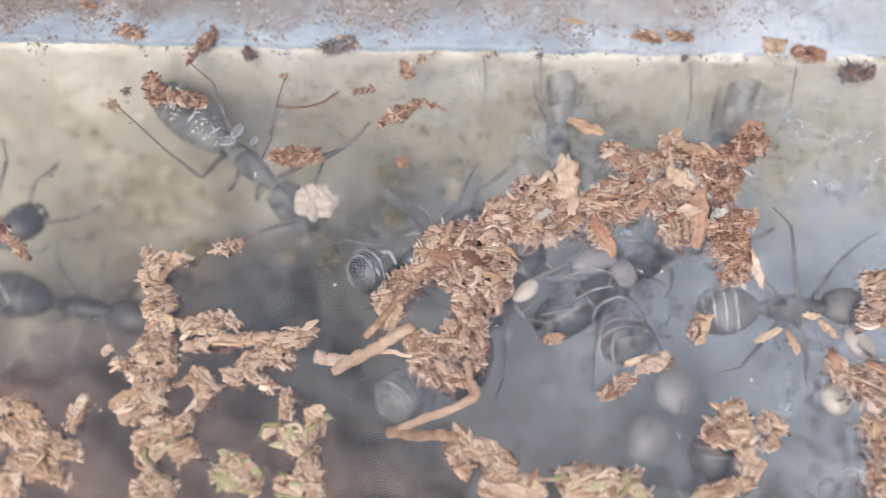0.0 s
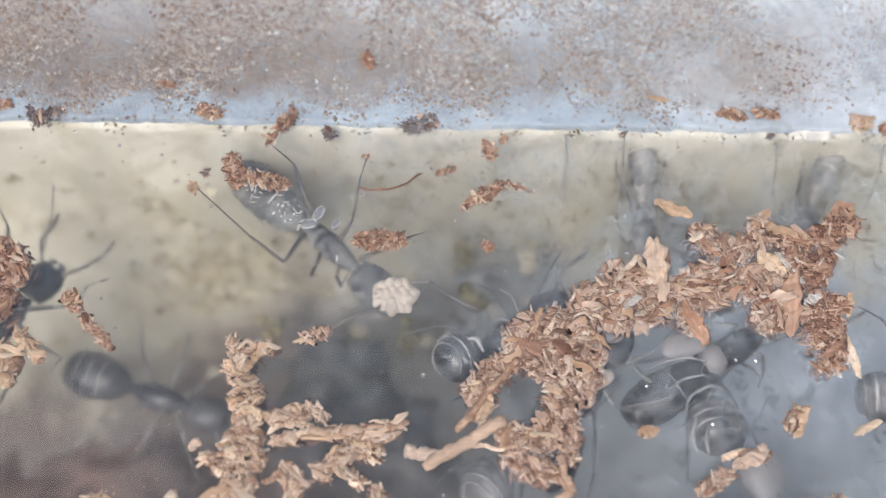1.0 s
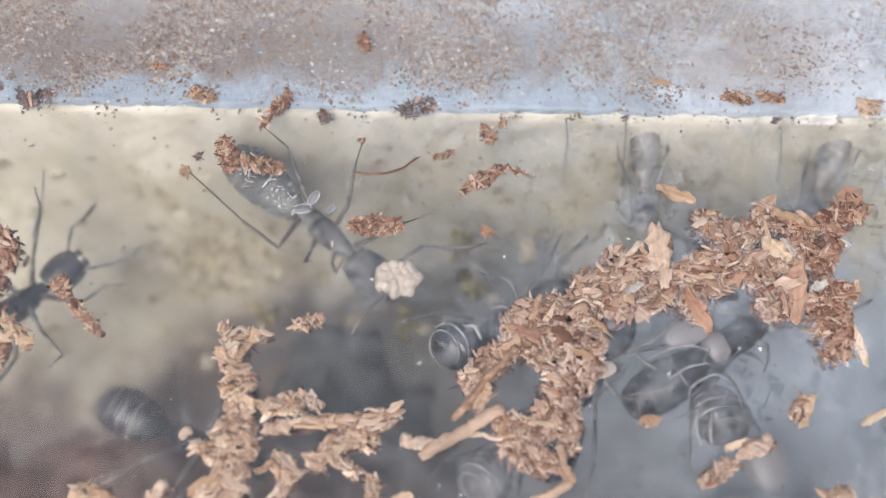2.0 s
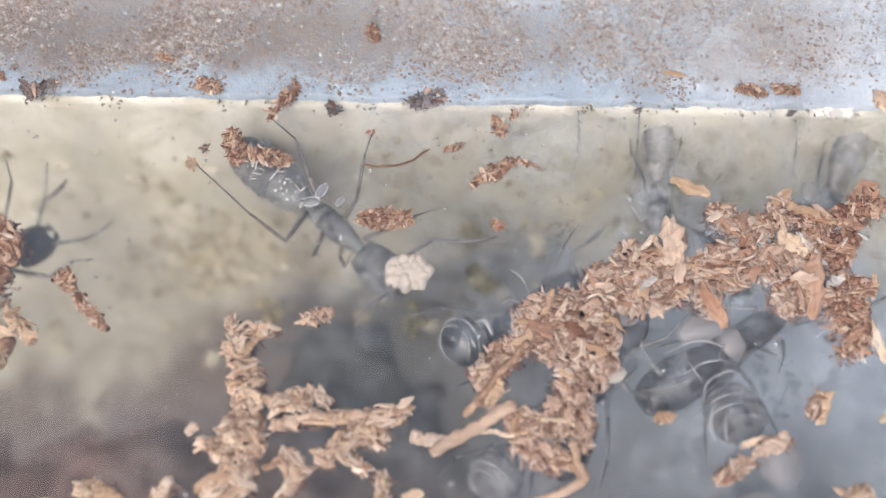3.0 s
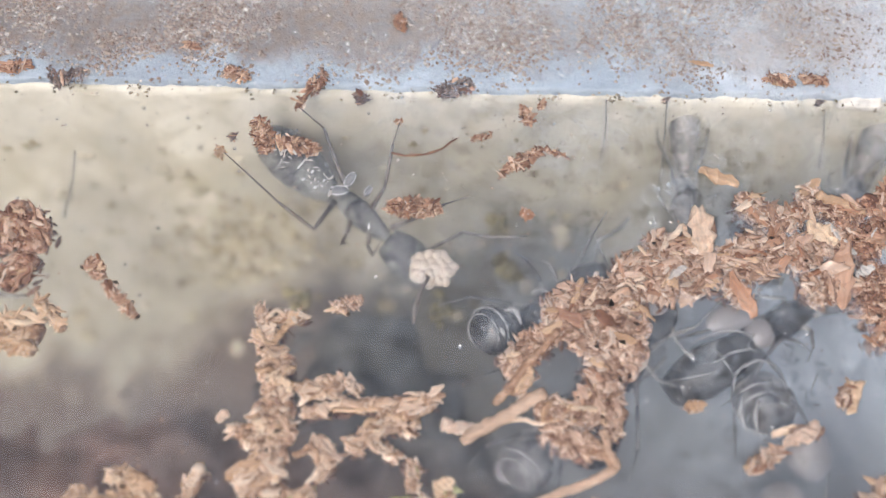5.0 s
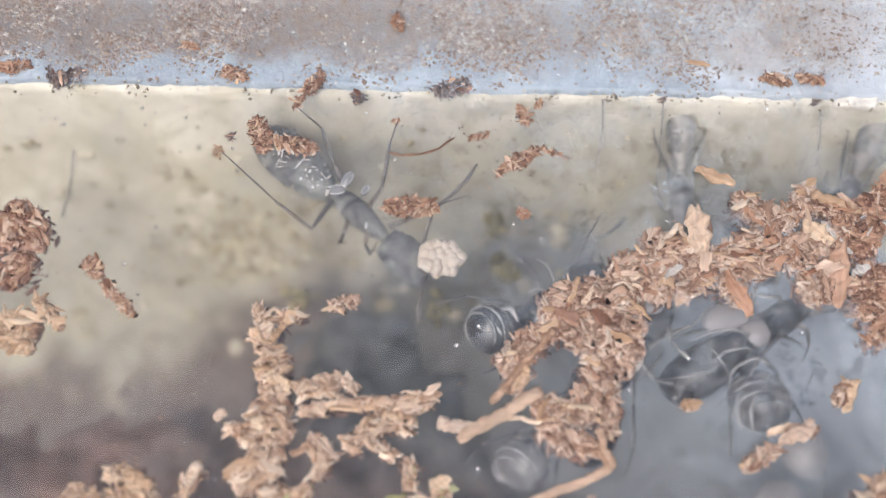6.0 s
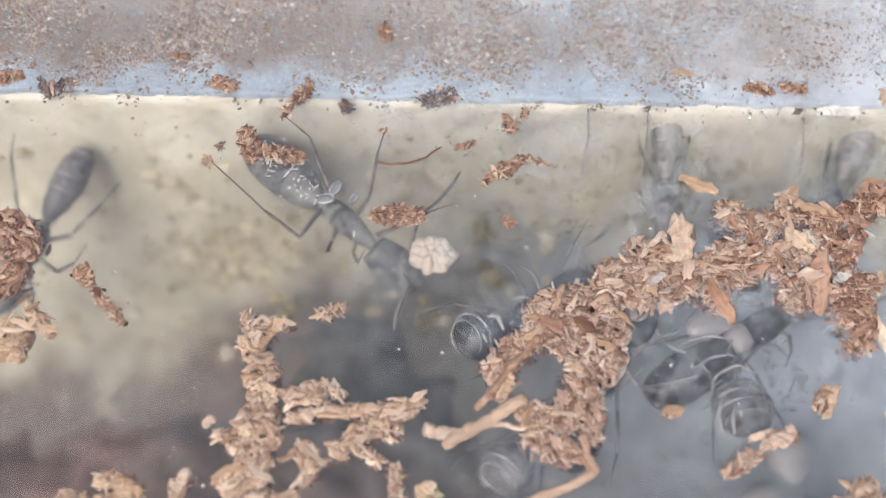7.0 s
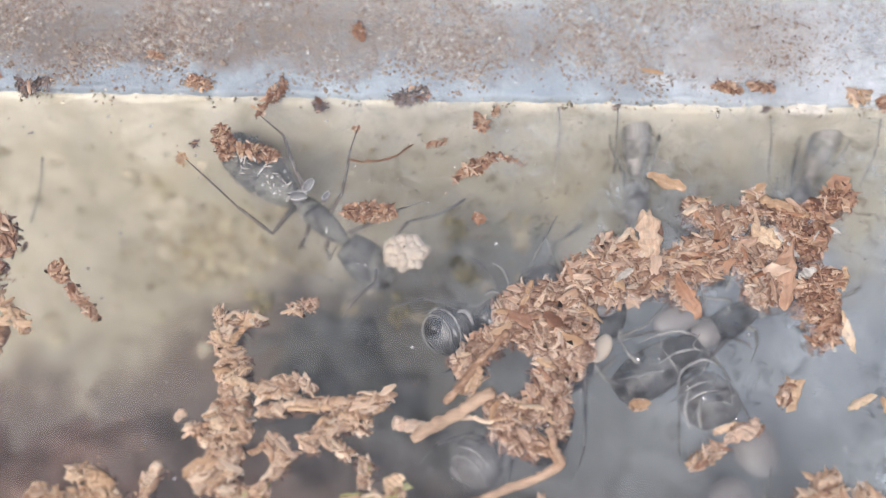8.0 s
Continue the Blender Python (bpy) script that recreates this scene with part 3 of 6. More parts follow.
def grain_bm(seed):
    """One soft, rounded sliver of fibre."""
    r = random.Random(seed + 500)
    n = 5
    thick = r.uniform(0.13, 0.25)
    bend = r.uniform(-0.14, 0.14)
    pts, radii = [], []
    for i in range(n):
        u = i / (n - 1)
        pts.append(((u - 0.5), bend * (1 - (2 * u - 1) ** 2) + r.uniform(-0.03, 0.03), r.uniform(-0.03, 0.03)))
        radii.append(thick * (0.35 + 0.65 * math.sin(math.pi * (0.1 + 0.8 * u))) * r.uniform(0.75, 1.2))
    return tube(bmesh.new(), pts, radii, 6, r.uniform(0.55, 0.9))


FLAKES = {}


def flake_meshes(mat):
    """Torn plates first, then rounded slivers."""
    if mat.name not in FLAKES:
        made = [mesh_of("flake", flake_bm(s, 1.0, (0.34, 0.5, 0.7, 0.42, 0.6)[s % 5], (0.11, 0.16, 0.21)[s % 3]), mat, s % 2 == 0) for s in range(12)]
        FLAKES[mat.name] = made + [mesh_of("flake", grain_bm(s), mat) for s in range(8)]
    return FLAKES[mat.name]


def fill_mesh(name, mat, poses):
    """Many small flakes joined into one mesh."""
    shapes = []
    for data in flake_meshes(mat):
        shapes.append((np.array([v.co[:] for v in data.vertices]), [tuple(p.vertices) for p in data.polygons]))
    verts, faces, start = [], [], 0
    for i, m in enumerate(poses):
        pts, polys = shapes[i % len(shapes)]
        a = np.array(m)
        verts.append(pts @ a[:3, :3].T + a[:3, 3])
        faces.extend(tuple(k + start for k in p) for p in polys)
        start += len(pts)
    data = bpy.data.meshes.new(name)
    data.from_pydata(np.concatenate(verts).tolist(), [], faces)
    data.materials.append(mat)
    for p in data.polygons:
        p.use_smooth = True
    return data


def scatter(strokes, count, size, r, deep, spread, lift=0.3, taper=0.0):
    """Poses of flakes along strokes ((x, y), (x, y), half width), hanging under the lid."""
    areas = [max((Vector(a[:2]) - Vector(b[:2])).length, w) * w for a, b, w in strokes]
    out = []
    for _ in range(count):
        a, b, w = r.choices(strokes, areas)[0]
        a, b = Vector(a[:2]), Vector(b[:2])
        way = b - a
        along = math.atan2(way.y, way.x)
        u, off = r.uniform(0.0, 1.0), w * r.uniform(-0.9, 0.9)
        off *= 1 - taper * (2 * u - 1) ** 2
        p = a.lerp(b, u) + Vector((-math.sin(along), math.cos(along))) * off
        turn = along + r.gauss(0, spread)
        k = size * min(max(math.exp(r.gauss(0, 0.38)), 0.5), 1.7)
        down = deep * r.random() ** 1.4 - lift
        m = Matrix.LocRotScale(Vector((p.x, p.y, LID_Z - down)) * MM, Euler((r.gauss(0, 0.35), r.gauss(0, 0.2), turn)),
                               Vector((k * r.uniform(0.9, 1.35), k * r.uniform(0.5, 1.15), k * r.uniform(0.35, 0.8))))
        out.append(m)
    return out


def strand_bm(a, b, w, r):
    """One long wavy shred that runs along a stroke."""
    way = b - a
    long = way.length
    along = math.atan2(way.y, way.x) + r.gauss(0, 0.22)
    mid = a.lerp(b, r.uniform(0.2, 0.8)) + Vector((-math.sin(along), math.cos(along))) * w * r.uniform(-0.75, 0.75)
    half = min(max(long * r.uniform(0.25, 0.5), 0.8), 2.2)
    n, phase, depth = 10, r.uniform(0, 6), r.uniform(-0.25, 0.35)
    bow = r.uniform(-0.35, 0.35)
    pts, radii = [], []
    thick = r.uniform(0.09, 0.2)
    for i in range(n + 1):
        u = 2 * i / n - 1
        off = bow * (1 - u * u) + 0.12 * math.sin(phase + 4.2 * u)
        pts.append((mid.x + math.cos(along) * u * half - math.sin(along) * off, mid.y + math.sin(along) * u * half + math.cos(along) * off,
                    depth + 0.12 * math.sin(phase * 2 + 3 * u) - 0.3 * u * u))
        radii.append(thick * (0.45 + 0.55 * math.cos(u * 1.25)) * r.uniform(0.75, 1.25))
    return tube(bmesh.new(), pts, radii, 6, r.uniform(0.5, 0.85))


def ridge(x, y, z):
    return 1 - 2 * abs(noise.noise(Vector((x, y, z))))


def felt_stroke(bm, a, b, w, seed):
    """Matted fibre along a stroke: a flat roll with ridges and pits that run with the grain."""
    long = (b - a).length
    way = (b - a).normalized()
    side = Vector((-way.y, way.x))
    n = max(8, int((long + w) / 0.13))
    m = max(12, min(40, int(w * 2 * math.pi / 0.16)))
    rings = []
    lead = 0.5 * w
    for i in range(n + 1):
        s = -lead + (long + 2 * lead) * i / n
        end = min(max((s + lead) / (0.9 * w), 0), 1, max((long + lead - s) / (0.9 * w), 0))
        fat = math.sqrt(max(0.03, 1 - (1 - end) ** 2)) * (0.82 + 0.45 * noise.noise(Vector((s * 0.9, seed * 1.7, a.x))))
        mid = a + way * s + side * w * 0.35 * noise.noise(Vector((s * 0.7, a.y, seed)))
        ring = []
        for k in range(m):
            ang = 2 * math.pi * k / m
            v, h = math.cos(ang) * w, math.sin(ang)
            q = (a.x + s * 1.2, v * 3.4 + h * 0.8, seed + a.y * 0.3)
            bumps = 0.30 * ridge(*q) + 0.24 * ridge(q[0] * 2.2, q[1] * 1.9, q[2] + 5) + 0.12 * ridge(q[0] * 6, q[1] * 5, q[2] + 9)
            out = v * fat * (0.86 + 0.25 * bumps / max(w, 0.5))
            up = (0.42 * w ** 0.5 * h + 0.5 * bumps * max(h, -0.2)) * min(1, fat)
            p = mid + side * out
            ring.append(bm.verts.new(Vector((p.x, p.y, -0.2 - 0.13 * w + up)) * MM))
        rings.append(ring)
    for r0, r1 in zip(rings, rings[1:]):
        for k in range(m):
            bm.faces.new((r0[k], r0[(k + 1) % m], r1[(k + 1) % m], r1[k]))
    bm.faces.new(list(reversed(rings[0])))
    bm.faces.new(rings[-1])


def clump(name, strokes, label, category, pieces, fill, mat=None, size=1.0, deep=1.6, seed=1, spread=0.75, group="", accents=(), lift=0.3, strands=0, taper=0.0, felted=True):
    """A heap of shavings stuck under the lid: single flakes over a joined rest of small ones."""
    mat = mat or WOOD
    r = random.Random(seed)
    ax = sum(s[0][0] for s in strokes) / len(strokes)
    ay = sum(s[0][1] for s in strokes) / len(strokes)
    base = thing(name, (ax, ay, LID_Z), label, category, group)
    back = Matrix.Translation(Vector((-ax, -ay, -LID_Z)) * MM)
    for m in scatter(strokes, pieces, size, r, deep * 0.6, spread, lift, taper):
        pick = mat if not accents or r.random() > 0.42 else r.choice(accents)
        ob = new("flake", r.choice(flake_meshes(pick)[:14]))
        ob.parent, ob.matrix_basis = base, back @ m
    for _ in range(strands):
        a, b, w = r.choices(strokes, [max((Vector(q[0][:2]) - Vector(q[1][:2])).length, q[2]) * q[2] for q in strokes])[0]
        part("strand", strand_bm(Vector((a[0] - ax, a[1] - ay)), Vector((b[0] - ax, b[1] - ay)), w, r), mat if r.random() > 0.3 or not accents else accents[0], base)
    if fill:
        felt = bmesh.new()
        for a, b, w in strokes:
            felt_stroke(felt, Vector((a[0] - ax, a[1] - ay)), Vector((b[0] - ax, b[1] - ay)), w, seed)
        if not felted:
            felt.free()
        else:
            part("felt", felt, {WOOD.name: WOOD_FELT, DARK_WOOD.name: DARK_FELT, PALE_WOOD.name: PALE_FELT, TAN_WOOD.name: PALE_FELT}.get(mat.name, mat), base)
        rest = new("crumbs", fill_mesh("crumbs", mat, [back @ m for m in scatter(strokes, fill, size * 0.55, r, deep * 0.8, spread, lift * 0.8, taper)]))
        rest.parent = base
        tagged(rest, kind="stuff")
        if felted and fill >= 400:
            # dark lower flakes stand for the shade under the heap's edges
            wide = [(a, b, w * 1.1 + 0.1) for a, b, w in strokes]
            under = new("damp_crumbs", fill_mesh("damp_crumbs", SHADE_WOOD, [back @ m for m in scatter(wide, int(fill * 0.4), size * 0.6, r, 1.4, spread, -0.75)]))
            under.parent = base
            tagged(under, "dark fibre on the underside, for the heap's shade", kind="stuff")
    return base


COIR = "light brown wood fibre heap under the glass"
clump("wood_fibre_ring", [
    ((0.66, 22.83), (2.11, 23.91), 1.03), ((1.75, 23.79), (4.84, 24.60), 1.03), ((4.48, 24.59), (6.27, 24.24), 1.12),
    ((1.55, 22.40), (3.86, 22.32), 1.11), ((3.51, 22.31), (6.36, 22.17), 1.27), ((3.82, 21.03), (6.11, 20.70), 1.26),
    ((4.31, 19.76), (5.35, 19.42), 1.26), ((3.90, 18.15), (3.79, 16.75), 1.17), ((4.02, 16.40), (4.22, 15.44), 0.55),
    ((-0.11, 17.11), (3.16, 16.56), 0.83), ((0.40, 15.94), (2.08, 14.73), 0.70), ((1.93, 15.34), (3.16, 14.41), 0.54),
    ((-1.94, 19.42), (-0.60, 20.67), 0.92), ((-0.78, 20.89), (1.18, 22.02), 0.81), ((-1.66, 18.07), (-0.89, 19.01), 0.52),
    ((3.43, 19.93), (4.06, 17.80), 0.85), ((3.38, 18.14), (3.17, 17.02), 0.69), ((2.24, 21.37), (3.46, 20.73), 0.69)],
    COIR + " round a dark hole", "wood fibre", 260, 2300, size=0.9, spread=1.1, seed=3, strands=26, accents=(TAN_WOOD, PALE_WOOD, DARK_WOOD), group="heaps of wood fibre")
clump("wood_fibre_arch", [
    ((5.06, 25.64), (6.92, 26.37), 0.80), ((6.92, 26.37), (8.79, 26.99), 0.88), ((5.33, 25.88), (5.88, 26.94), 0.37),
    ((6.66, 24.82), (8.47, 24.66), 0.96), ((7.43, 25.60), (8.91, 26.01), 0.88), ((7.16, 27.55), (8.30, 28.17), 0.54),
    ((8.26, 27.37), (10.99, 26.91), 0.80), ((9.08, 25.82), (11.27, 25.66), 0.88), ((9.12, 24.67), (10.22, 24.80), 0.58)],
    "light brown wood fibre strip leading up from the ring", "wood fibre", 130, 1100, size=0.85, spread=1.0, seed=4, strands=20, accents=(DARK_WOOD, TAN_WOOD, RED_WOOD), group="heaps of wood fibre")
clump("wood_fibre_arch", [
    ((11.53, 26.76), (15.41, 26.90), 0.84), ((12.89, 27.65), (15.74, 28.30), 0.76), ((11.87, 25.48), (12.93, 23.77), 0.62),
    ((12.37, 25.76), (14.85, 26.03), 0.46), ((13.46, 31.22), (14.07, 29.60), 0.60), ((14.05, 30.29), (15.84, 29.38), 0.90),
    ((15.65, 29.30), (17.63, 30.35), 0.81), ((17.16, 31.16), (18.15, 31.60), 0.52), ((17.46, 30.47), (20.95, 29.72), 0.47),
    ((16.08, 28.02), (17.61, 26.74), 1.06), ((16.86, 27.72), (16.56, 26.22), 0.71), ((16.95, 25.76), (17.56, 24.04), 0.62),
    ((18.44, 28.54), (18.76, 27.16), 0.90), ((18.17, 26.16), (18.29, 24.05), 0.59)],
    COIR + ", with red-brown shavings", "wood fibre", 200, 1600, size=0.86, spread=1.0, seed=15, strands=26, accents=(RED_WOOD, PALE_WOOD, DARK_WOOD, TAN_WOOD), group="heaps of wood fibre")
clump("wood_fibre_heap", [
    ((19.40, 29.36), (21.03, 30.41), 0.73), ((21.28, 30.83), (22.68, 30.03), 0.74), ((22.24, 30.97), (24.24, 31.71), 0.87),
    ((23.04, 32.10), (24.28, 31.17), 0.69), ((19.89, 28.77), (21.50, 27.40), 0.98), ((21.47, 29.40), (22.18, 28.61), 0.73),
    ((20.49, 26.20), (22.75, 25.77), 0.63), ((19.95, 24.84), (22.25, 24.30), 0.97), ((20.15, 23.51), (22.16, 23.16), 0.96),
    ((20.72, 22.39), (21.93, 22.03), 0.78), ((20.25, 21.56), (21.78, 21.47), 0.29)],
    "red-brown wood fibre heap under the glass, finely crumbled", "wood fibre", 160, 1600, DARK_WOOD, size=0.75, spread=1.4, seed=16, strands=12, accents=(RED_WOOD, WOOD, PALE_WOOD, WHITE), group="heaps of wood fibre")
clump("wood_fibre_branch", [
    ((-17.02, 22.99), (-16.77, 21.81), 0.32), ((-16.59, 22.11), (-14.37, 22.55), 0.35), ((-16.97, 21.26), (-16.12, 20.80), 0.71),
    ((-16.51, 20.07), (-15.34, 19.80), 0.55), ((-16.76, 19.06), (-14.95, 19.30), 0.55), ((-16.20, 17.87), (-15.20, 18.16), 0.98),
    ((-16.55, 16.75), (-15.02, 16.84), 1.13), ((-16.12, 15.79), (-14.88, 15.13), 0.97), ((-16.81, 15.95), (-16.15, 16.13), 0.74),
    ((-18.29, 15.55), (-16.35, 14.70), 0.31), ((-16.63, 14.09), (-15.13, 14.11), 0.73), ((-17.33, 12.69), (-15.42, 13.61), 0.96),
    ((-14.24, 17.82), (-13.06, 18.02), 0.47)],
    COIR + " in an upright strand", "wood fibre", 130, 1100, PALE_WOOD, size=0.8, spread=0.9, seed=5, strands=46, accents=(TAN_WOOD, WOOD), group="heaps of wood fibre")
clump("wood_fibre_branch", [
    ((-13.22, 18.33), (-12.03, 18.14), 0.71), ((-11.54, 18.50), (-10.92, 17.94), 0.39), ((-14.13, 16.40), (-11.96, 17.02), 0.26),
    ((-11.96, 17.09), (-7.85, 17.08), 0.31), ((-8.80, 16.85), (-6.21, 17.48), 0.39), ((-9.46, 16.29), (-7.47, 16.04), 0.74),
    ((-10.56, 15.35), (-9.09, 15.82), 0.51), ((-11.31, 14.83), (-10.46, 14.71), 0.42), ((-10.07, 14.99), (-8.40, 14.06), 0.26),
    ((-13.04, 14.98), (-12.41, 13.64), 0.58), ((-12.38, 13.15), (-13.08, 12.68), 0.18)],
    COIR + " in forked strands", "wood fibre", 90, 800, PALE_WOOD, size=0.78, spread=0.7, seed=55, strands=40, accents=(TAN_WOOD, WOOD), group="heaps of wood fibre")
clump("wood_fibre_branch", [
    ((-17.41, 12.22), (-16.64, 12.92), 0.66), ((-16.27, 11.99), (-14.47, 11.66), 0.42), ((-16.21, 10.52), (-14.07, 11.04), 0.81),
    ((-14.76, 11.21), (-13.31, 11.91), 0.54), ((-15.82, 10.02), (-15.31, 8.76), 0.34), ((-16.10, 8.09), (-14.08, 7.78), 0.80),
    ((-13.96, 9.86), (-12.83, 10.37), 0.54)],
    "light brown wood fibre mixed with green moss under the glass", "wood fibre", 70, 560, PALE_WOOD, size=0.85, seed=6, strands=26, accents=(GREEN, GREEN, TAN_WOOD), group="heaps of wood fibre")
clump("wood_fibre_branch", [
    ((-7.80, 13.87), (-7.07, 13.24), 0.27), ((-7.63, 13.45), (-7.49, 12.19), 0.31), ((-8.67, 11.25), (-7.66, 11.60), 0.26),
    ((-7.64, 11.26), (-6.23, 10.25), 0.67), ((-6.25, 10.59), (-5.56, 11.96), 0.54), ((-6.30, 8.41), (-5.95, 10.08), 0.61),
    ((-7.63, 8.14), (-5.27, 7.82), 0.58)],
    "light brown wood fibre tuft under the glass", "wood fibre", 60, 480, PALE_WOOD, size=0.8, seed=66, strands=20, accents=(GREEN, TAN_WOOD), group="heaps of wood fibre")
clump("moss_tuft", [
    ((-11.36, 8.88), (-8.96, 8.13), 0.69), ((-11.08, 9.65), (-9.72, 9.32), 0.54)],
    "small pale green tuft of moss under the glass", "moss", 60, 260, PALE_WOOD, 0.8, seed=7, accents=(GREEN, GREEN, GREEN), felted=True)
clump("wood_fibre_heap", [
    ((-24.78, 12.95), (-22.41, 12.01), 0.46), ((-23.99, 12.17), (-22.72, 10.48), 0.89), ((-22.49, 11.16), (-20.65, 9.99), 0.73),
    ((-23.56, 9.47), (-20.85, 8.99), 0.80), ((-24.01, 8.15), (-22.96, 7.73), 0.63), ((-20.63, 10.32), (-19.72, 9.99), 0.58),
    ((-20.58, 11.41), (-19.68, 13.28), 0.30), ((-20.79, 8.59), (-20.26, 8.07), 0.26), ((-26.85, 11.29), (-24.69, 10.30), 1.19),
    ((-26.71, 8.63), (-24.69, 8.31), 1.17)],
    COIR, "wood fibre", 130, 900, TAN_WOOD, 0.8, seed=8, strands=36, accents=(WOOD, PALE_WOOD), group="heaps of wood fibre")
clump("wood_fibre_heap", [
    ((29.70, 21.30), (32.01, 21.64), 0.77), ((29.15, 18.98), (31.55, 18.92), 0.68), ((29.92, 20.33), (31.76, 20.16), 0.81),
    ((26.72, 16.25), (27.66, 15.23), 0.58), ((27.14, 15.41), (29.81, 13.37), 0.66), ((29.41, 15.98), (30.02, 13.09), 0.75),
    ((28.83, 12.37), (29.30, 10.28), 0.85), ((28.38, 9.59), (29.15, 7.90), 0.92)],
    COIR, "wood fibre", 130, 1000, size=0.75, seed=12, strands=20, accents=(TAN_WOOD, DARK_WOOD), group="heaps of wood fibre")
clump("wood_fibre_heap", [
    ((19.45, 12.48), (20.84, 12.95), 0.64), ((18.46, 11.43), (21.12, 11.62), 0.92), ((21.90, 12.25), (23.03, 11.46), 0.69),
    ((22.11, 11.10), (22.46, 10.52), 0.48), ((20.65, 10.58), (20.81, 8.94), 0.55), ((17.40, 7.59), (20.75, 8.47), 0.47)],
    COIR, "wood fibre", 80, 620, PALE_WOOD, size=0.8, seed=13, strands=18, accents=(TAN_WOOD, WOOD), group="heaps of wood fibre")
clump("wood_fibre_heap", [
    ((2.64, 10.88), (4.35, 10.14), 0.63), ((2.70, 10.13), (3.58, 8.86), 0.42), ((4.35, 10.41), (6.04, 9.20), 0.70),
    ((4.59, 8.29), (7.87, 7.88), 0.82), ((5.01, 9.13), (6.03, 8.63), 0.62)],
    COIR + " below a dark hollow", "wood fibre", 90, 700, PALE_WOOD, size=0.8, seed=14, strands=26, accents=(TAN_WOOD, WOOD), group="heaps of wood fibre")
clump("wood_fibre_heap", [
    ((9.10, 8.65), (10.81, 8.82), 0.59), ((9.41, 8.08), (12.81, 7.97), 0.74), ((10.81, 8.76), (12.85, 8.50), 0.51),
    ((12.91, 8.43), (13.63, 8.91), 0.39), ((13.14, 7.77), (14.50, 7.64), 0.34)],
    "tan wood fibre with a little moss under the glass", "wood fibre", 70, 560, PALE_WOOD, size=0.8, seed=17, strands=20, accents=(TAN_WOOD, GREEN), group="heaps of wood fibre")
clump("wood_fibre_heap", [((-33.12, 29.11), (-31.03, 27.05), 1.3), ((-31.54, 25.92), (-32.63, 24.24), 0.9), ((-35.64, 28.48), (-33.28, 27.01), 1.5)],
    "red-brown wood fibre lump stuck under the glass", "wood fibre", 75, 400, DARK_WOOD, 0.8, seed=9, strands=18, accents=(WOOD, TAN_WOOD), group="heaps of wood fibre")
clump("wood_fibre_heap", [((-33.94, 21.17), (-30.46, 21.41), 1.2), ((-30.41, 23.19), (-28.78, 21.44), 0.4), ((-31.78, 20.33), (-30.41, 20.11), 0.5)],
    "tan shavings stuck under the glass", "wood fibre", 60, 320, TAN_WOOD, 0.75, seed=10, strands=16, group="heaps of wood fibre")

# small lumps, each a thing of its own
LUMP_MIX = {DARK_WOOD.name: (RED_WOOD, PALE_WOOD, TAN_WOOD, PALE_WOOD), RED_WOOD.name: (DARK_WOOD, WOOD), WOOD.name: (TAN_WOOD, DARK_WOOD), TAN_WOOD.name: (WOOD,), SOOT.name: (DARK_WOOD,)}


def lump(strokes, mat, pieces, size, seed):
    name = "debris_lump" if mat is not SOOT else "soil_lump"
    words = {DARK_WOOD.name: "dark red-brown", WOOD.name: "light brown", TAN_WOOD.name: "tan", RED_WOOD.name: "rust-brown", SOOT.name: "blackish"}[mat.name]
    clump(name, strokes, "small " + words + " lump of debris stuck under the glass", "debris", max(5, int(pieces * 1.1)), pieces * 9, mat, size * 0.66, 0.8, seed, 1.3,
          "lumps of debris", LUMP_MIX.get(mat.name, ()), 0.3 if mat is not SOOT else 0.0, taper=0.6, felted=False)


lump([((-18.26, 35.90), (-17.35, 33.64), 0.75), ((-16.66, 34.27), (-14.06, 33.80), 0.6)], DARK_WOOD, 60, 0.8, 21)
lump([((-9.53, 29.88), (-6.11, 29.75), 0.75)], DARK_WOOD, 70, 0.62, 22)
lump([((-0.74, 37.15), (-0.28, 36.02), 0.4)], DARK_WOOD, 16, 0.7, 23)
lump([((0.32, 37.30), (0.78, 37.66), 0.2)], DARK_WOOD, 5, 0.5, 24)
lump([((-4.13, 34.84), (-2.83, 35.12), 0.18)], DARK_WOOD, 7, 0.5, 25)
lump([((-1.93, 32.55), (0.31, 34.03), 0.5), ((0.32, 34.23), (2.15, 33.65), 0.14), ((-2.30, 32.14), (-1.74, 32.76), 0.2)], DARK_WOOD, 34, 0.75, 26)
lump([((-0.96, 29.78), (-0.35, 29.28), 0.35)], RED_WOOD, 10, 0.6, 27)
lump([((-12.59, 22.97), (-10.89, 23.54), 0.5)], WOOD, 20, 0.75, 28)
lump([((-27.89, 25.80), (-26.87, 24.71), 0.55), ((-26.65, 24.35), (-24.87, 22.57), 0.3), ((-25.48, 23.28), (-24.59, 22.22), 0.35)], DARK_WOOD, 40, 0.75, 29)
lump([((-20.28, 33.78), (-20.66, 33.16), 0.35)], TAN_WOOD, 9, 0.5, 30)
lump([((-19.99, 34.57), (-19.64, 34.82), 0.2)], SOOT, 5, 0.5, 31)
lump([((-9.16, 35.90), (-8.76, 36.08), 0.15)], DARK_WOOD, 4, 0.4, 32)
lump([((17.91, 17.49), (18.79, 18.87), 0.4)], WOOD, 14, 0.9, 33)
lump([((8.59, 17.09), (9.62, 17.31), 0.35)], WOOD, 12, 0.6, 34)
lump([((11.93, 13.61), (14.04, 14.77), 0.55), ((14.64, 15.60), (16.36, 15.96), 0.5)], WOOD, 46, 0.85, 35)
lump([((-20.62, 39.48), (-19.08, 39.09), 0.5)], DARK_WOOD, 18, 0.7, 39)
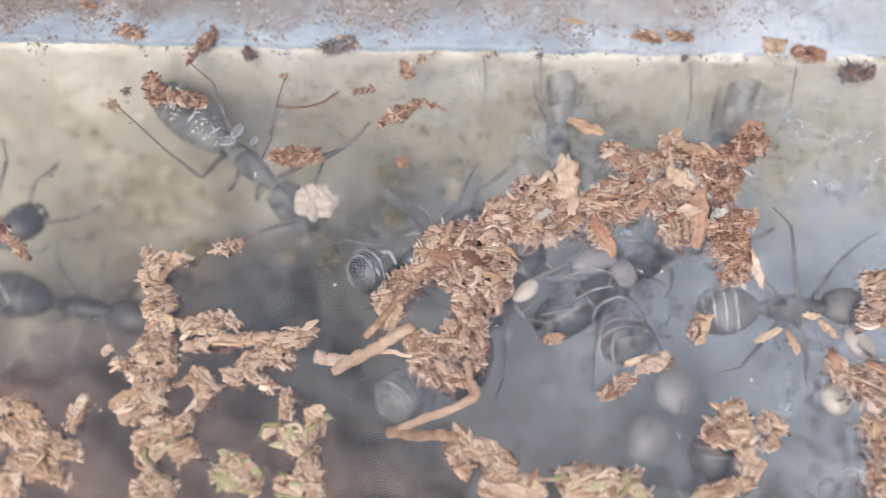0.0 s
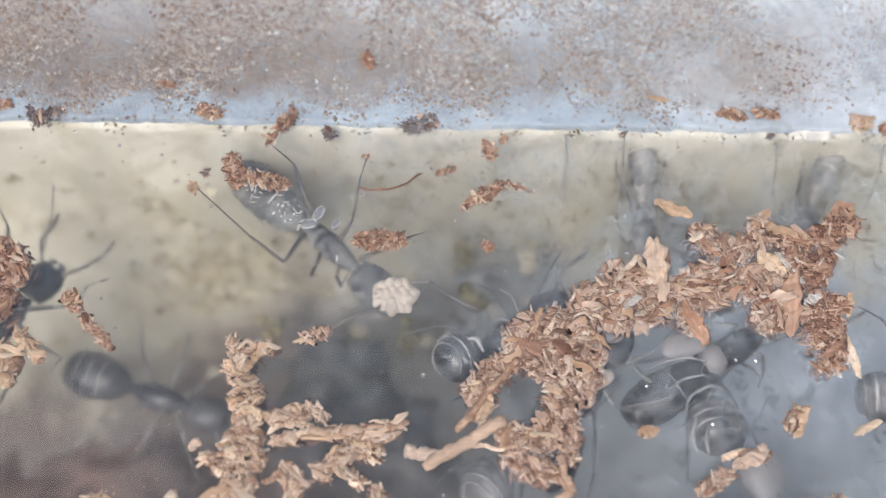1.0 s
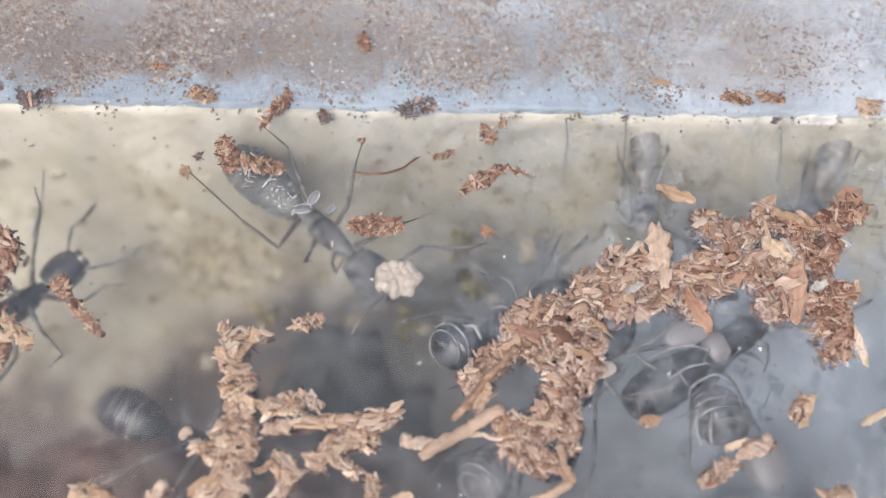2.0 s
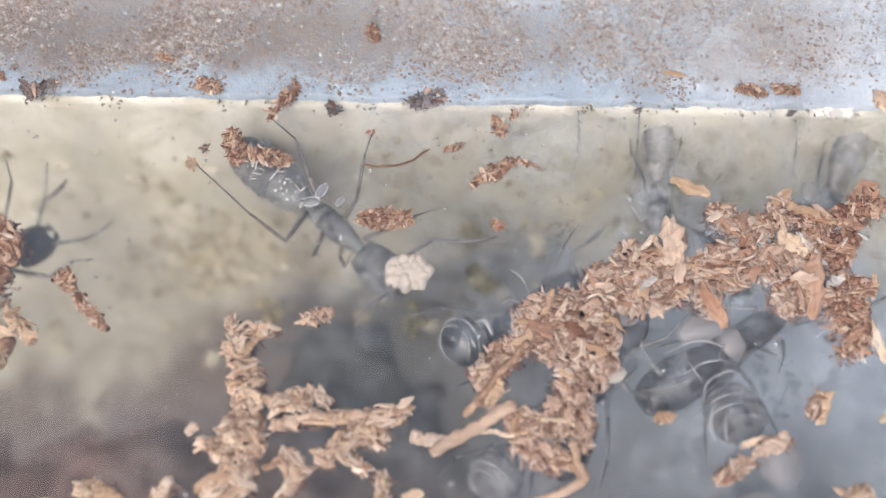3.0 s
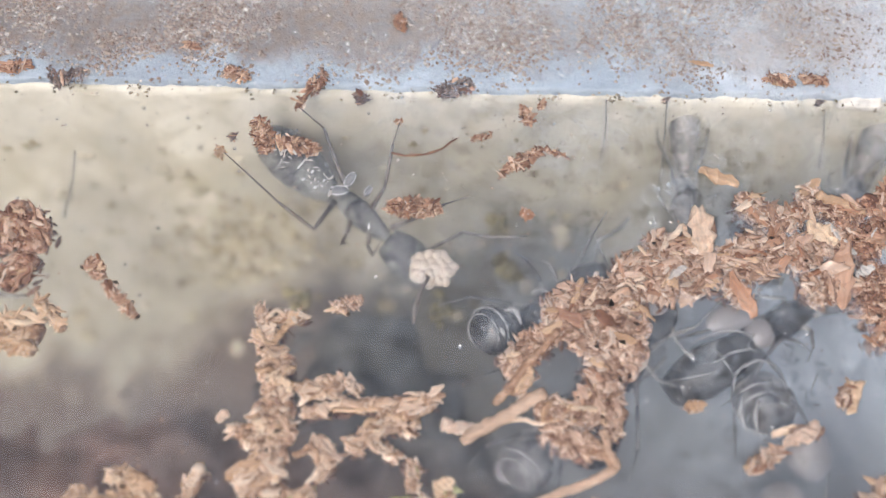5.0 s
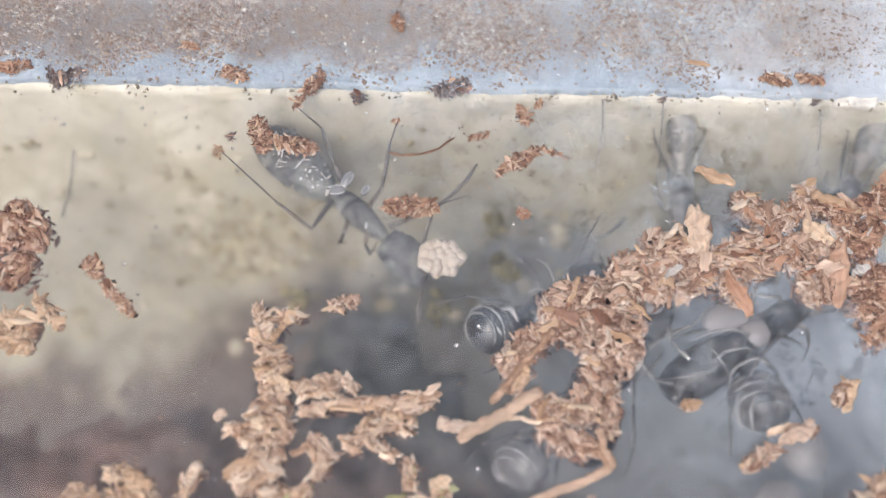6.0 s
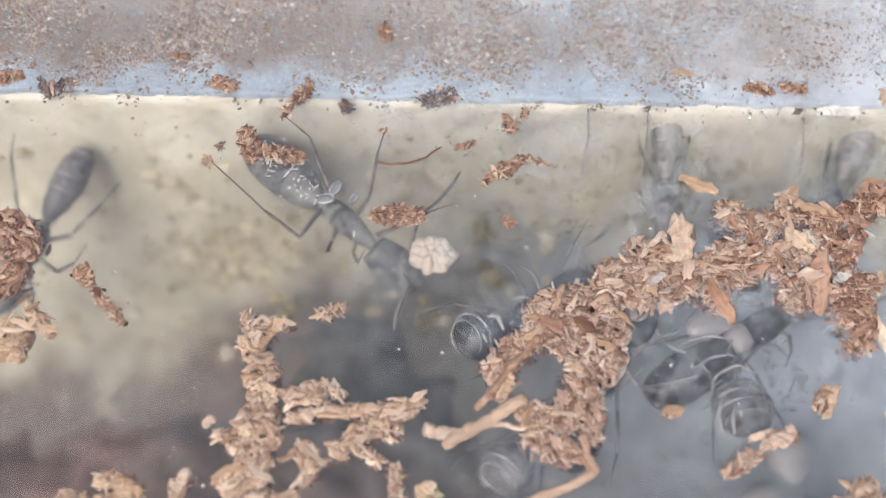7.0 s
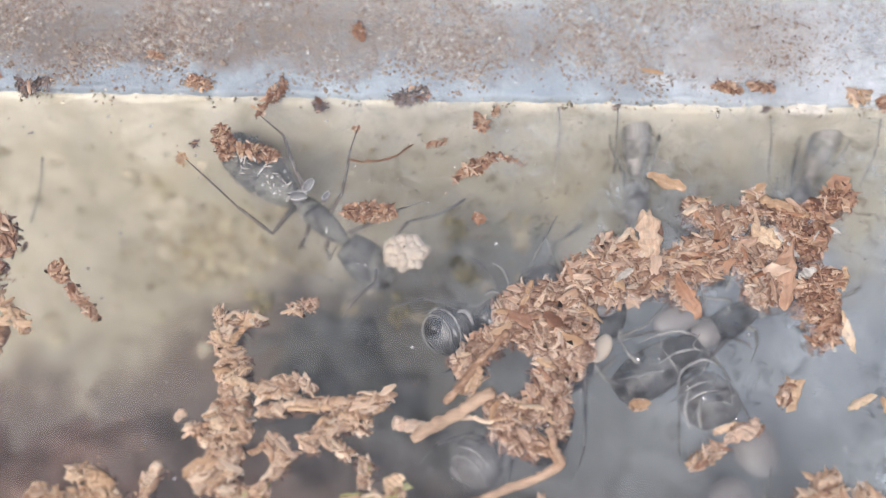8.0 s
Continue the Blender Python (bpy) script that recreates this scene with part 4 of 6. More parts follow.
lump([((-14.01, 39.56), (-15.04, 37.89), 0.5), ((-15.22, 37.67), (-15.80, 36.80), 0.25)], DARK_WOOD, 30, 0.7, 40)
lump([((-32.48, 39.62), (-31.53, 38.34), 0.5), ((-31.60, 38.77), (-29.80, 39.25), 0.45)], SOOT, 30, 0.75, 41)
lump([((-35.42, 39.32), (-33.61, 39.67), 0.5)], RED_WOOD, 14, 0.8, 42)
lump([((-11.87, 38.18), (-11.28, 37.55), 0.42)], SOOT, 16, 0.6, 43)
lump([((-6.40, 38.53), (-4.13, 39.01), 0.7)], SOOT, 46, 0.7, 44)
lump([((15.84, 39.91), (17.72, 39.52), 0.5), ((18.16, 39.97), (20.05, 39.65), 0.45)], DARK_WOOD, 46, 0.7, 45)
lump([((-9.20, 44.27), (-8.86, 42.99), 0.45)], RED_WOOD, 16, 0.7, 46)
lump([((-23.67, 41.53), (-22.51, 41.38), 0.35)], DARK_WOOD, 12, 0.6, 47)
lump([((25.27, 39.26), (26.49, 39.19), 0.6)], TAN_WOOD, 20, 0.9, 48)
lump([((27.27, 38.83), (29.46, 38.40), 0.6)], RED_WOOD, 26, 0.9, 49)
lump([((30.52, 37.25), (32.78, 37.30), 0.6)], SOOT, 30, 0.8, 50)
lump([((19.17, 38.24), (19.54, 38.16), 0.15)], SOOT, 6, 0.4, 51)
lump([((8.69, 38.09), (9.24, 38.28), 0.12)], SOOT, 6, 0.35, 52)


def shaving(a, b, wide, thick, mat, label, seed, depth=0.3):
    """One large single shaving between two places under the lid."""
    a, b = Vector(a[:2]), Vector(b[:2])
    way = b - a
    bm = flake_bm(seed, way.length, wide * 1.15, thick, 9, 0.5)
    ob = tagged(new("wood_shaving", mesh_of("wood_shaving", bm, mat, False)), label, "shaving", "single shavings")
    mid = (a + b) / 2
    ob.matrix_basis = Matrix.LocRotScale(Vector((mid.x, mid.y, LID_Z - depth + 0.35)) * MM, Euler((0.25, 0.05, math.atan2(way.y, way.x))), None)
    return ob


def stick(a, b, thick, mat, label, seed, depth=0.3):
    """A rough, slightly bent stick with broken ends."""
    r = random.Random(seed)
    a, b = Vector((*a[:2], 0)), Vector((*b[:2], 0))
    mid = (a + b) / 2
    way = (b - a).normalized()
    side = Vector((-way.y, way.x, 0))
    n = 24
    pts = [a.lerp(b, i / n) - mid + side * (r.uniform(-0.02, 0.02) + 0.06 * math.sin(seed + i * 0.4)) + Vector((0, 0, r.uniform(-0.06, 0.06))) for i in range(n + 1)]
    bm = tube(bmesh.new(), pts, [thick * r.uniform(0.86, 1.08) * (0.6 if i in (0, n) else 1) for i in range(n + 1)], 12, 0.7)
    for v in bm.verts:
        v.co += Vector((0, 0, 1)) * MM * thick * 0.25 * noise.noise(v.co / MM * 3.1 + Vector((seed, 0, 0)))
        v.co += side * MM * thick * 0.3 * noise.noise(v.co / MM * 2.6 + Vector((0, seed, 0)))
        # split grain along the stick
        along, across = v.co.dot(way) / MM, v.co.dot(side) / MM
        v.co.z += MM * thick * 0.55 * noise.noise(Vector((along * 0.7, across * 2.6 / thick, seed)))
        v.co += side * MM * thick * 0.3 * noise.noise(Vector((along * 5.0, v.co.z / MM * 3.0, seed + 9)))
    ob = tagged(new("twig", mesh_of("twig", bm, mat)), label, "twig", "single shavings")
    ob.matrix_basis = Matrix.Translation(Vector((mid.x, mid.y, LID_Z + 0.2 - depth)) * MM)
    return ob


shaving((10.70, 32.84), (13.13, 31.88), 0.95, 0.24, TAN_WOOD, "pale tan pointed shaving under the glass", 61, 0.2)
shaving((10.29, 30.10), (10.51, 26.90), 1.5, 0.5, PALE_WOOD, "broad light brown shaving in the fibre heap", 62, 0.1)
shaving((11.16, 29.22), (10.82, 27.14), 0.6, 0.3, WOOD, "narrow light brown shaving in the fibre heap", 85, 0.1)
stick((7.73, 27.17), (9.27, 28.87), 0.2, PALE_WOOD, "tan splinter leaning on the heap", 86, 0.0)
stick((9.24, 28.95), (9.55, 27.99), 0.16, PALE_WOOD, "short tan splinter leaning on the heap", 87, 0.0)
shaving((19.52, 27.92), (18.75, 23.64), 1.35, 0.4, RED_WOOD, "long rust-brown shaving in the fibre heap", 63, 0.1)
shaving((17.31, 29.13), (18.83, 27.75), 1.5, 0.4, TAN_WOOD, "broad tan shaving in the fibre heap", 64, 0.1)
shaving((16.95, 25.76), (17.68, 23.77), 0.8, 0.3, PALE_WOOD, "long tan shaving in the fibre heap", 65)
stick((18.12, 31.31), (21.17, 30.00), 0.34, TAN_WOOD, "tan splinter in the fibre heap", 66, 0.1)
shaving((22.48, 23.35), (22.84, 20.86), 0.6, 0.3, TAN_WOOD, "tan splinter at the edge of the heap", 67)
shaving((23.15, 26.48), (22.72, 25.00), 0.5, 0.3, TAN_WOOD, "short tan splinter at the edge of the heap", 88)
shaving((12.00, 25.68), (13.26, 22.95), 0.95, 0.3, RED_WOOD, "rust-brown shaving hanging from the heap", 68)
shaving((18.53, 29.27), (19.21, 28.07), 0.5, 0.25, WHITE, "whitish shred in the fibre heap", 89, 0.05)
shaving((19.51, 28.08), (20.05, 27.06), 0.4, 0.2, WHITE, "whitish shred in the fibre heap", 90, 0.05)
shaving((19.94, 25.65), (21.05, 26.21), 0.7, 0.3, WHITE, "whitish shred in the fibre heap", 91, 0.1)
shaving((8.14, 25.23), (9.21, 26.10), 0.5, 0.25, WHITE, "whitish shred in the fibre heap", 92, 0.05)
stick((-4.75, 14.95), (0.25, 17.95), 0.42, TWIG_WOOD, "thick light brown twig under the glass", 69, -0.1)
stick((-5.96, 15.99), (-3.87, 15.61), 0.42, WOOD, "light brown stub of a twig", 70, 0.2)
shaving((-1.24, 18.15), (-0.68, 19.51), 1.0, 0.6, TAN_WOOD, "pale tan chip beside the hole", 71, 0.15)
stick((-2.83, 17.14), (1.11, 21.80), 0.25, PALE_WOOD, "light brown twig beside the dark hole", 72, -0.2)
stick((0.40, 16.08), (-1.93, 16.39), 0.14, PALE_WOOD, "thin tan splinter below the hole", 93, 0.3)
stick((2.52, 15.76), (4.28, 13.42), 0.22, TWIG_WOOD, "tan splinter under the glass", 73, 0.2)
stick((3.41, 15.71), (4.25, 13.48), 0.24, TWIG_WOOD, "tan splinter under the glass", 94, -0.15)
stick((-1.15, 11.20), (4.25, 13.47), 0.29, TWIG_WOOD, "tan splinter under the glass", 74, 0.2)
stick((-1.35, 11.27), (3.05, 10.95), 0.36, TWIG_WOOD, "tan splinter under the glass", 76, 0.1)
stick((-14.09, 16.33), (-11.89, 17.09), 0.22, PALE_WOOD, "tan splinter in the forked fibre", 75, 0.1)
stick((-11.96, 17.09), (-7.79, 17.22), 0.26, PALE_WOOD, "long tan splinter in the forked fibre", 77, 0.1)
stick((-14.37, 13.92), (-13.35, 14.60), 0.2, PALE_WOOD, "short tan splinter in the forked fibre", 95, 0.1)
stick((-18.95, 16.02), (-18.45, 16.44), 0.28, PALE_WOOD, "tiny tan chip beside the forked fibre", 96, 0.1)
shaving((-16.11, 20.65), (-15.30, 21.83), 0.5, 0.3, TAN_WOOD, "tan chip in the upright strand", 97, 0.1)
shaving((-16.03, 18.64), (-14.76, 17.82), 0.8, 0.3, TAN_WOOD, "light chip in the upright strand", 98, 0.1)
shaving((-6.32, 12.06), (-5.25, 12.76), 0.9, 0.3, TAN_WOOD, "tan chip in the fibre tuft", 99, 0.1)
shaving((-23.57, 12.76), (-22.14, 11.94), 0.7, 0.3, TAN_WOOD, "bright tan shaving on the heap", 100, 0.0)
stick((-20.32, 11.96), (-19.63, 13.42), 0.3, PALE_WOOD, "tan splinter beside the heap", 101, 0.1)
shaving((21.93, 17.10), (23.68, 18.02), 0.55, 0.3, TAN_WOOD, "pale tan shaving under the glass", 82, 0.1)
shaving((24.02, 17.79), (24.64, 16.38), 0.55, 0.3, TAN_WOOD, "tan shaving under the glass", 103, 0.1)
shaving((25.19, 18.94), (26.36, 18.87), 0.5, 0.3, TAN_WOOD, "small tan chip under the glass", 104, 0.1)
shaving((26.14, 18.57), (27.26, 17.45), 0.5, 0.3, WOOD, "small light brown chip under the glass", 105, 0.1)
shaving((19.20, 18.88), (18.17, 16.92), 0.7, 0.3, TAN_WOOD, "small tan chip stuck under the glass", 80, 0.1)
shaving((14.21, 15.12), (16.41, 16.16), 0.9, 0.5, WOOD, "light brown chip under the glass", 78, 0.2)
shaving((11.83, 13.39), (14.05, 14.83), 0.95, 0.5, WOOD, "light brown chip under the glass", 79, 0.2)
shaving((8.46, 17.20), (9.76, 17.36), 0.6, 0.3, TAN_WOOD, "small tan chip stuck under the glass", 81, 0.1)
shaving((4.66, 8.13), (7.70, 7.65), 0.9, 0.3, PALE_WOOD, "light brown shaving on the heap", 106, 0.1)
stick((17.57, 7.65), (20.75, 8.47), 0.32, PALE_WOOD, "tan splinter under the glass", 107, 0.1)
shaving((10.73, 41.04), (12.25, 40.72), 0.4, 0.15, TAN_WOOD, "small tan chip on the ledge", 83, 0.15)


CURL = varied("dry root bark", [(0.0, (0.10, 0.05, 0.03)), (0.5, (0.22, 0.12, 0.08)), (1.0, (0.42, 0.26, 0.18))], 0.7, 2500, 0.6)


def curled_fibre():
    pts = [(*p, LID_Z + 0.1) for p in ((-9.36, 33.65), (-8.9, 33.5), (-8.47, 33.43), (-7.9, 33.5), (-7.26, 33.54), (-6.7, 33.72), (-6.05, 34.01), (-5.6, 34.45), (-5.06, 34.82))]
    start = Vector(pts[0])
    bm = tube(bmesh.new(), [Vector(p) - start for p in pts], [0.05, 0.1, 0.065, 0.11, 0.07, 0.1, 0.06, 0.085, 0.03], 7)
    ob = tagged(new("curled_fibre", mesh_of("curled_fibre", bm, CURL)), "thin red-brown curled fibre under the glass", "fibre")
    ob.matrix_basis = Matrix.Translation(start * MM)


curled_fibre()


# ---- ants ----
def gaster_profile(u):
    """Rounded, pointed at the rear (u = 0), with the overlapping plates as small steps."""
    round_part = math.sqrt(max(0.0, math.sin(math.pi * (0.04 + 0.93 * u ** 0.8))))
    step = 0.0
    for edge in (0.1, 0.25, 0.43, 0.61, 0.8):
        if u < edge:
            step = 0.05 * max(0.0, 1 - (edge - u) / 0.12)
            break
    return round_part * (0.96 + step)


def thorax_profile(u):
    return 0.62 + 0.38 * math.sin(math.pi * min(1, u * 1.25)) ** 0.8 * (0.8 + 0.3 * u) if u < 0.8 else 0.62 + 0.1 * (1 - u) / 0.2 - 0.25 * (u - 0.8) / 0.2


def head_profile(u):
    return 0.55 + 0.45 * math.sin(math.pi * (0.1 + 0.75 * u)) if u < 0.85 else 0.86 - 0.9 * (u - 0.85)


def limb(base, name, pts, radii, mat, parent):
    return part(name, tube(bmesh.new(), [Vector(p) - base for p in pts], radii, 8), mat, parent)


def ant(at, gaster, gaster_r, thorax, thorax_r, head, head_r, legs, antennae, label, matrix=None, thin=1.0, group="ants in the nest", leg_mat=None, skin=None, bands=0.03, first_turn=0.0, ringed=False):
    """An ant in parts. gaster, thorax, head: (rear, front); legs: (hip, knee, ankle, toe); antennae: (base, elbow, tip), in mm."""
    leg_mat, skin = leg_mat or LEG_CHITIN, skin or CHITIN
    base = Vector(at)
    made = thing("ant", at, label, "ant", group)
    if matrix is not None:
        made.matrix_basis = matrix
    loc = lambda p: Vector(p) - base
    ga, gb = loc(gaster[0]), loc(gaster[1])
    gast = part("gaster", body(ga, gb, gaster_r, gaster_profile, 18, 0.88, 2), skin, made, "glossy black banded gaster")
    axis = (gb - ga).normalized()
    wide = axis.cross(Vector((0, 0, 1))).normalized()
    high = wide.cross(axis)
    # bands: pale arcs that carry the glint of the plate edges
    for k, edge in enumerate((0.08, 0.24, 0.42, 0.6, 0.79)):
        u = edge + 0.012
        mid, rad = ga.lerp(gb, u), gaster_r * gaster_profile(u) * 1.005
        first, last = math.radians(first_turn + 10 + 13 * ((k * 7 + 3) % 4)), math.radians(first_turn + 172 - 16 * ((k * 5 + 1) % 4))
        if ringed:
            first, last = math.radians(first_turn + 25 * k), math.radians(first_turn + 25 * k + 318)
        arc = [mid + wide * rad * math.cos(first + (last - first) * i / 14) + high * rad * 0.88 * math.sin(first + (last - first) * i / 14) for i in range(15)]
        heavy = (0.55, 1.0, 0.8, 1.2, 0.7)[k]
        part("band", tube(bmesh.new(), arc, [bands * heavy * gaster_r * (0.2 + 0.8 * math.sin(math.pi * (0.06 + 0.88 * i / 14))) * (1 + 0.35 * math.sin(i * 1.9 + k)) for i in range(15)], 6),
             GLINT_BAND, gast, "pale membrane between the plates, glint in its colour")
    ta, tb = loc(thorax[0]), loc(thorax[1])
    part("petiole", body(gb.lerp(ta, 0.1), gb.lerp(ta, 1.15), thorax_r * 0.5, lambda u: 0.55 + 0.45 * math.sin(math.pi * u), 10), skin, made)
    part("thorax", body(ta, tb, thorax_r, thorax_profile, 14, 0.95), skin, made)
    ha, hb = loc(head[0]), loc(head[1])
    skull = part("head", body(ha, hb, head_r, head_profile, 16, 0.72), skin, made)
    way = (hb - ha).normalized()
    side = way.cross(Vector((0, 0, 1))).normalized()
    for k in (-1, 1):
        root = hb - way * head_r * 0.1 + side * k * head_r * 0.35
        part("mandible", tube(bmesh.new(), [root, root + way * head_r * 0.3 + side * k * 0.05, root + way * head_r * 0.42 - side * k * head_r * 0.28],
                              [head_r * 0.24, head_r * 0.2, head_r * 0.08], 8, 0.6), LEG_CHITIN, skull)
        eye = bmesh.new()
        blob(eye, ha.lerp(hb, 0.45) + side * k * head_r * 0.8, (head_r * 0.2, head_r * 0.2, head_r * 0.2), 2, 0.0, 1)
        part("eye", eye, skin, skull)
    for pts in legs:
        hip, knee, ankle, toe = [Vector(p) for p in pts]
        leg = limb(base, "leg", [hip, hip.lerp(knee, 0.2), hip.lerp(knee, 0.6), knee], [0.32 * thin, 0.24 * thin, 0.21 * thin, 0.15 * thin], leg_mat, made)
        limb(base, "tibia", [knee, knee.lerp(ankle, 0.3), knee.lerp(ankle, 0.8), ankle], [0.13 * thin, 0.18 * thin, 0.16 * thin, 0.12 * thin], leg_mat, leg)
        mid = ankle.lerp(toe, 0.5) + Vector((0, 0, 0.05))
        limb(base, "foot", [ankle, mid, toe], [0.09 * thin, 0.075 * thin, 0.05 * thin], leg_mat, leg)
    for pts in antennae:
        root, elbow, tip = [Vector(p) for p in pts]
        feeler = part("antenna", tube(bmesh.new(), [(0, 0, 0), (elbow - root) * 0.5, elbow - root], [0.1, 0.12, 0.12], 8), leg_mat, made, at=root - base)
        bow = Vector((tip.y - elbow.y, elbow.x - tip.x, 0)) * 0.06
        rest = [elbow, elbow.lerp(tip, 0.35) + bow, elbow.lerp(tip, 0.7) + bow, tip]
        part("whip", tube(bmesh.new(), [p - root for p in rest], [0.1, 0.13, 0.15, 0.07], 8), leg_mat, feeler)
    return made


def plain_ant(at, heading, scale, label, seed=1, toes=-0.1, bend=0.0, spread=1.0, plump=1.0, group="ants in the nest", leg_mat=None, skin=None, tip=0.15, reach=1.0, bands=0.03, first_turn=0.0, ringed=False):
    """An ant at rest: at (x, y, z) in mm, heading in degrees. toes: how deep under the lid its feet are, in mm."""
    r = random.Random(seed)
    foot = LID_Z + toes - at[2]
    s = scale
    gz = 0.15
    legs, feelers = [], []
    for k in (-1, 1):
        for hip, knee, ankle, toe in (((1.6, 0.6), (3.2, 2.4), (4.7, 4.0), (6.0, 4.5)), ((0.5, 0.7), (0.4, 3.0), (-0.3, 5.0), (-1.1, 6.1)),
                                      ((-0.8, 0.7), (-2.2, 2.9), (-4.9, 4.7), (-6.8, 5.2))):
            jit = lambda p, z, a: ((p[0] + r.uniform(-a, a)) * s, (k * p[1] * (spread if p[1] > 1 else 1) + r.uniform(-a, a) * spread) * s, z)
            lift = 0.25 if foot > 0 else 0.9
            legs.append((jit(hip, 0.2, 0), jit(knee, lift * s, 0.5), jit(ankle, foot * 0.7, 0.6), jit(toe, foot, 0.5)))
        feelers.append(((4.3 * s, k * 0.6 * s, 0.1), ((5.9 + r.uniform(-0.4, 0.4)) * s, k * 2.0 * s, 0.5), ((8.2 + r.uniform(-0.5, 0.5)) * s, k * 2.3 * s, 0.5)))
    m = pose(at[0] * MM, at[1] * MM, at[2] * MM, 0, 0, heading)
    return ant((0, 0, 0), ((-2.3 * s - 4.9 * s * reach / plump ** 0.6, bend * s, tip), (-2.3 * s, 0, gz)), 1.75 * s * plump, ((-1.7 * s, 0, 0), (2.2 * s, 0, 0)), 0.95 * s,
               ((2.3 * s, 0, 0), (4.9 * s, 0, 0)), 1.3 * s, legs, feelers, label, m, 0.75, group, leg_mat, skin, bands, first_turn, ringed)


# white flakes that stand for glints on the gaster
clump("gaster_glints", [((-17.17, 33.64), (-12.83, 31.12), 0.8)], "pale flakes for glints between the ant and the glass", "crumbs", 34, 0, WHITE, 0.24, 0.5, 91, 1.5)

# the ant that clings under the lid and holds the eggs
clinging_ant = ant(
    (-11.13, 30.62, 26.80), ((-18.39, 36.62, 26.70), (-13.26, 31.98, 26.70)), 1.75, ((-12.97, 32.01, 27.00), (-9.50, 28.92, 26.80)), 0.92, ((-9.59, 29.12, 26.10), (-6.87, 26.95, 25.20)), 1.45,
    [((-13.18, 31.34, 27.20), (-14.25, 28.65, 28.80), (-16.51, 30.19, 29.50), (-20.18, 33.43, 29.97)),
     ((-12.43, 32.14, 28.70), (-12.91, 32.99, 29.20), (-13.90, 35.59, 29.60), (-15.74, 37.03, 29.97)),
     ((-10.74, 30.86, 27.20), (-9.77, 31.64, 29.00), (-9.32, 34.57, 29.50), (-8.87, 35.92, 29.97)),
     ((-11.92, 30.47, 27.10), (-12.31, 29.10, 27.00), (-12.39, 27.67, 28.80), (-11.93, 27.64, 29.10)),
     ((-10.70, 29.61, 27.00), (-10.85, 28.37, 26.90), (-10.38, 26.94, 28.80), (-9.92, 27.71, 29.20)),
     ((-9.22, 29.60, 27.10), (-7.30, 29.81, 28.80), (-5.85, 30.34, 29.40), (-4.27, 30.67, 29.97))],
    [((-7.15, 27.81, 27.30), (-5.16, 29.67, 28.50), (-1.21, 30.85, 29.00)), ((-7.39, 26.79, 27.30), (-7.58, 25.49, 28.50), (-10.06, 23.34, 29.00))],
    "black ant clinging under the glass, holding pale eggs", skin=MOTTLED, thin=0.78, leg_mat=LIMB, bands=0.03)



def coxa(at, long, turn):
    """A glassy leg joint: dark oval, pale raised rim standing for its glint."""
    bm = bmesh.new()
    blob(bm, (0, 0, 0), (long, long * 0.5, 0.3), 3, 0.05, 3)
    joint = part("coxa", bm, COXA, clinging_ant, "shiny grey leg joint", Vector(at) - CLING)
    joint.matrix_basis = joint.matrix_basis @ pose(0, 0, 0, 0, 0, turn)
    loop = [(long * 0.92 * math.cos(a), long * 0.46 * math.sin(a), 0.22) for a in (math.radians(d) for d in range(0, 331, 22))]
    part("rim", tube(bmesh.new(), loop, [0.03 + 0.014 * math.sin(i * 2.3) for i in range(len(loop))], 6), HIGHLIGHT, joint)


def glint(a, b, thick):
    """A highlight on the gaster's plates, built as a smooth pale ridge."""
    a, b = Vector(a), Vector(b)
    part("ridge", tube(bmesh.new(), [(0, 0, 0), (b - a) * 0.5, b - a], [thick * 0.6, thick, thick * 0.5], 7), HIGHLIGHT, clinging_ant, "highlight on a plate, built as a pale ridge", a - CLING)


CLING = Vector((-11.13, 30.62, 26.80))
HIGHLIGHT = chitin_material("pale highlight", (0.45, 0.45, 0.46), (0.8, 0.8, 0.8), 0.08)
coxa((-12.04, 32.05, 29.05), 0.62, 60)
coxa((-12.73, 31.26, 29.05), 0.68, 5)
coxa((-10.83, 31.30, 29.05), 0.4, 55)
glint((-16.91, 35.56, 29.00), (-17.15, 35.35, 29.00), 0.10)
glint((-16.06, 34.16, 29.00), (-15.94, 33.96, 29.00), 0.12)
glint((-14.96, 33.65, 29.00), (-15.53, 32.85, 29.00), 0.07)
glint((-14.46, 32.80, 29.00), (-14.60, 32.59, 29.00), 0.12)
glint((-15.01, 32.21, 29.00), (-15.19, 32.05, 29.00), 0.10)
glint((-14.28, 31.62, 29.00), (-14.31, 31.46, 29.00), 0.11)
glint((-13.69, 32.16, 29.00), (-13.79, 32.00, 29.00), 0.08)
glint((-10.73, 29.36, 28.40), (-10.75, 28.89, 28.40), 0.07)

ringed_ant = plain_ant((0.90, 24.80, 25.40), 32, 0.98, "black ant with a ringed gaster behind a wood fibre heap", 2, -0.4, spread=0.5, leg_mat=GLINT_LEG, tip=2.9, bands=0.06, ringed=True, reach=0.62)
dark_ant = plain_ant((16.18, 23.60, 27.00), 32, 1.15, "large black ant beside a pale larva", 3, -1.6, spread=0.4, plump=0.82, leg_mat=GLINT_LEG, tip=-0.9, bands=0.012, reach=1.0)
banded_ant = plain_ant((14.10, 22.70, 25.60), 92, 1.12, "large black ant with a banded round gaster", 4, -1.6, spread=0.45, leg_mat=GLINT_LEG, skin=SLATE, tip=2.6, bands=0.06, ringed=True, reach=0.62)
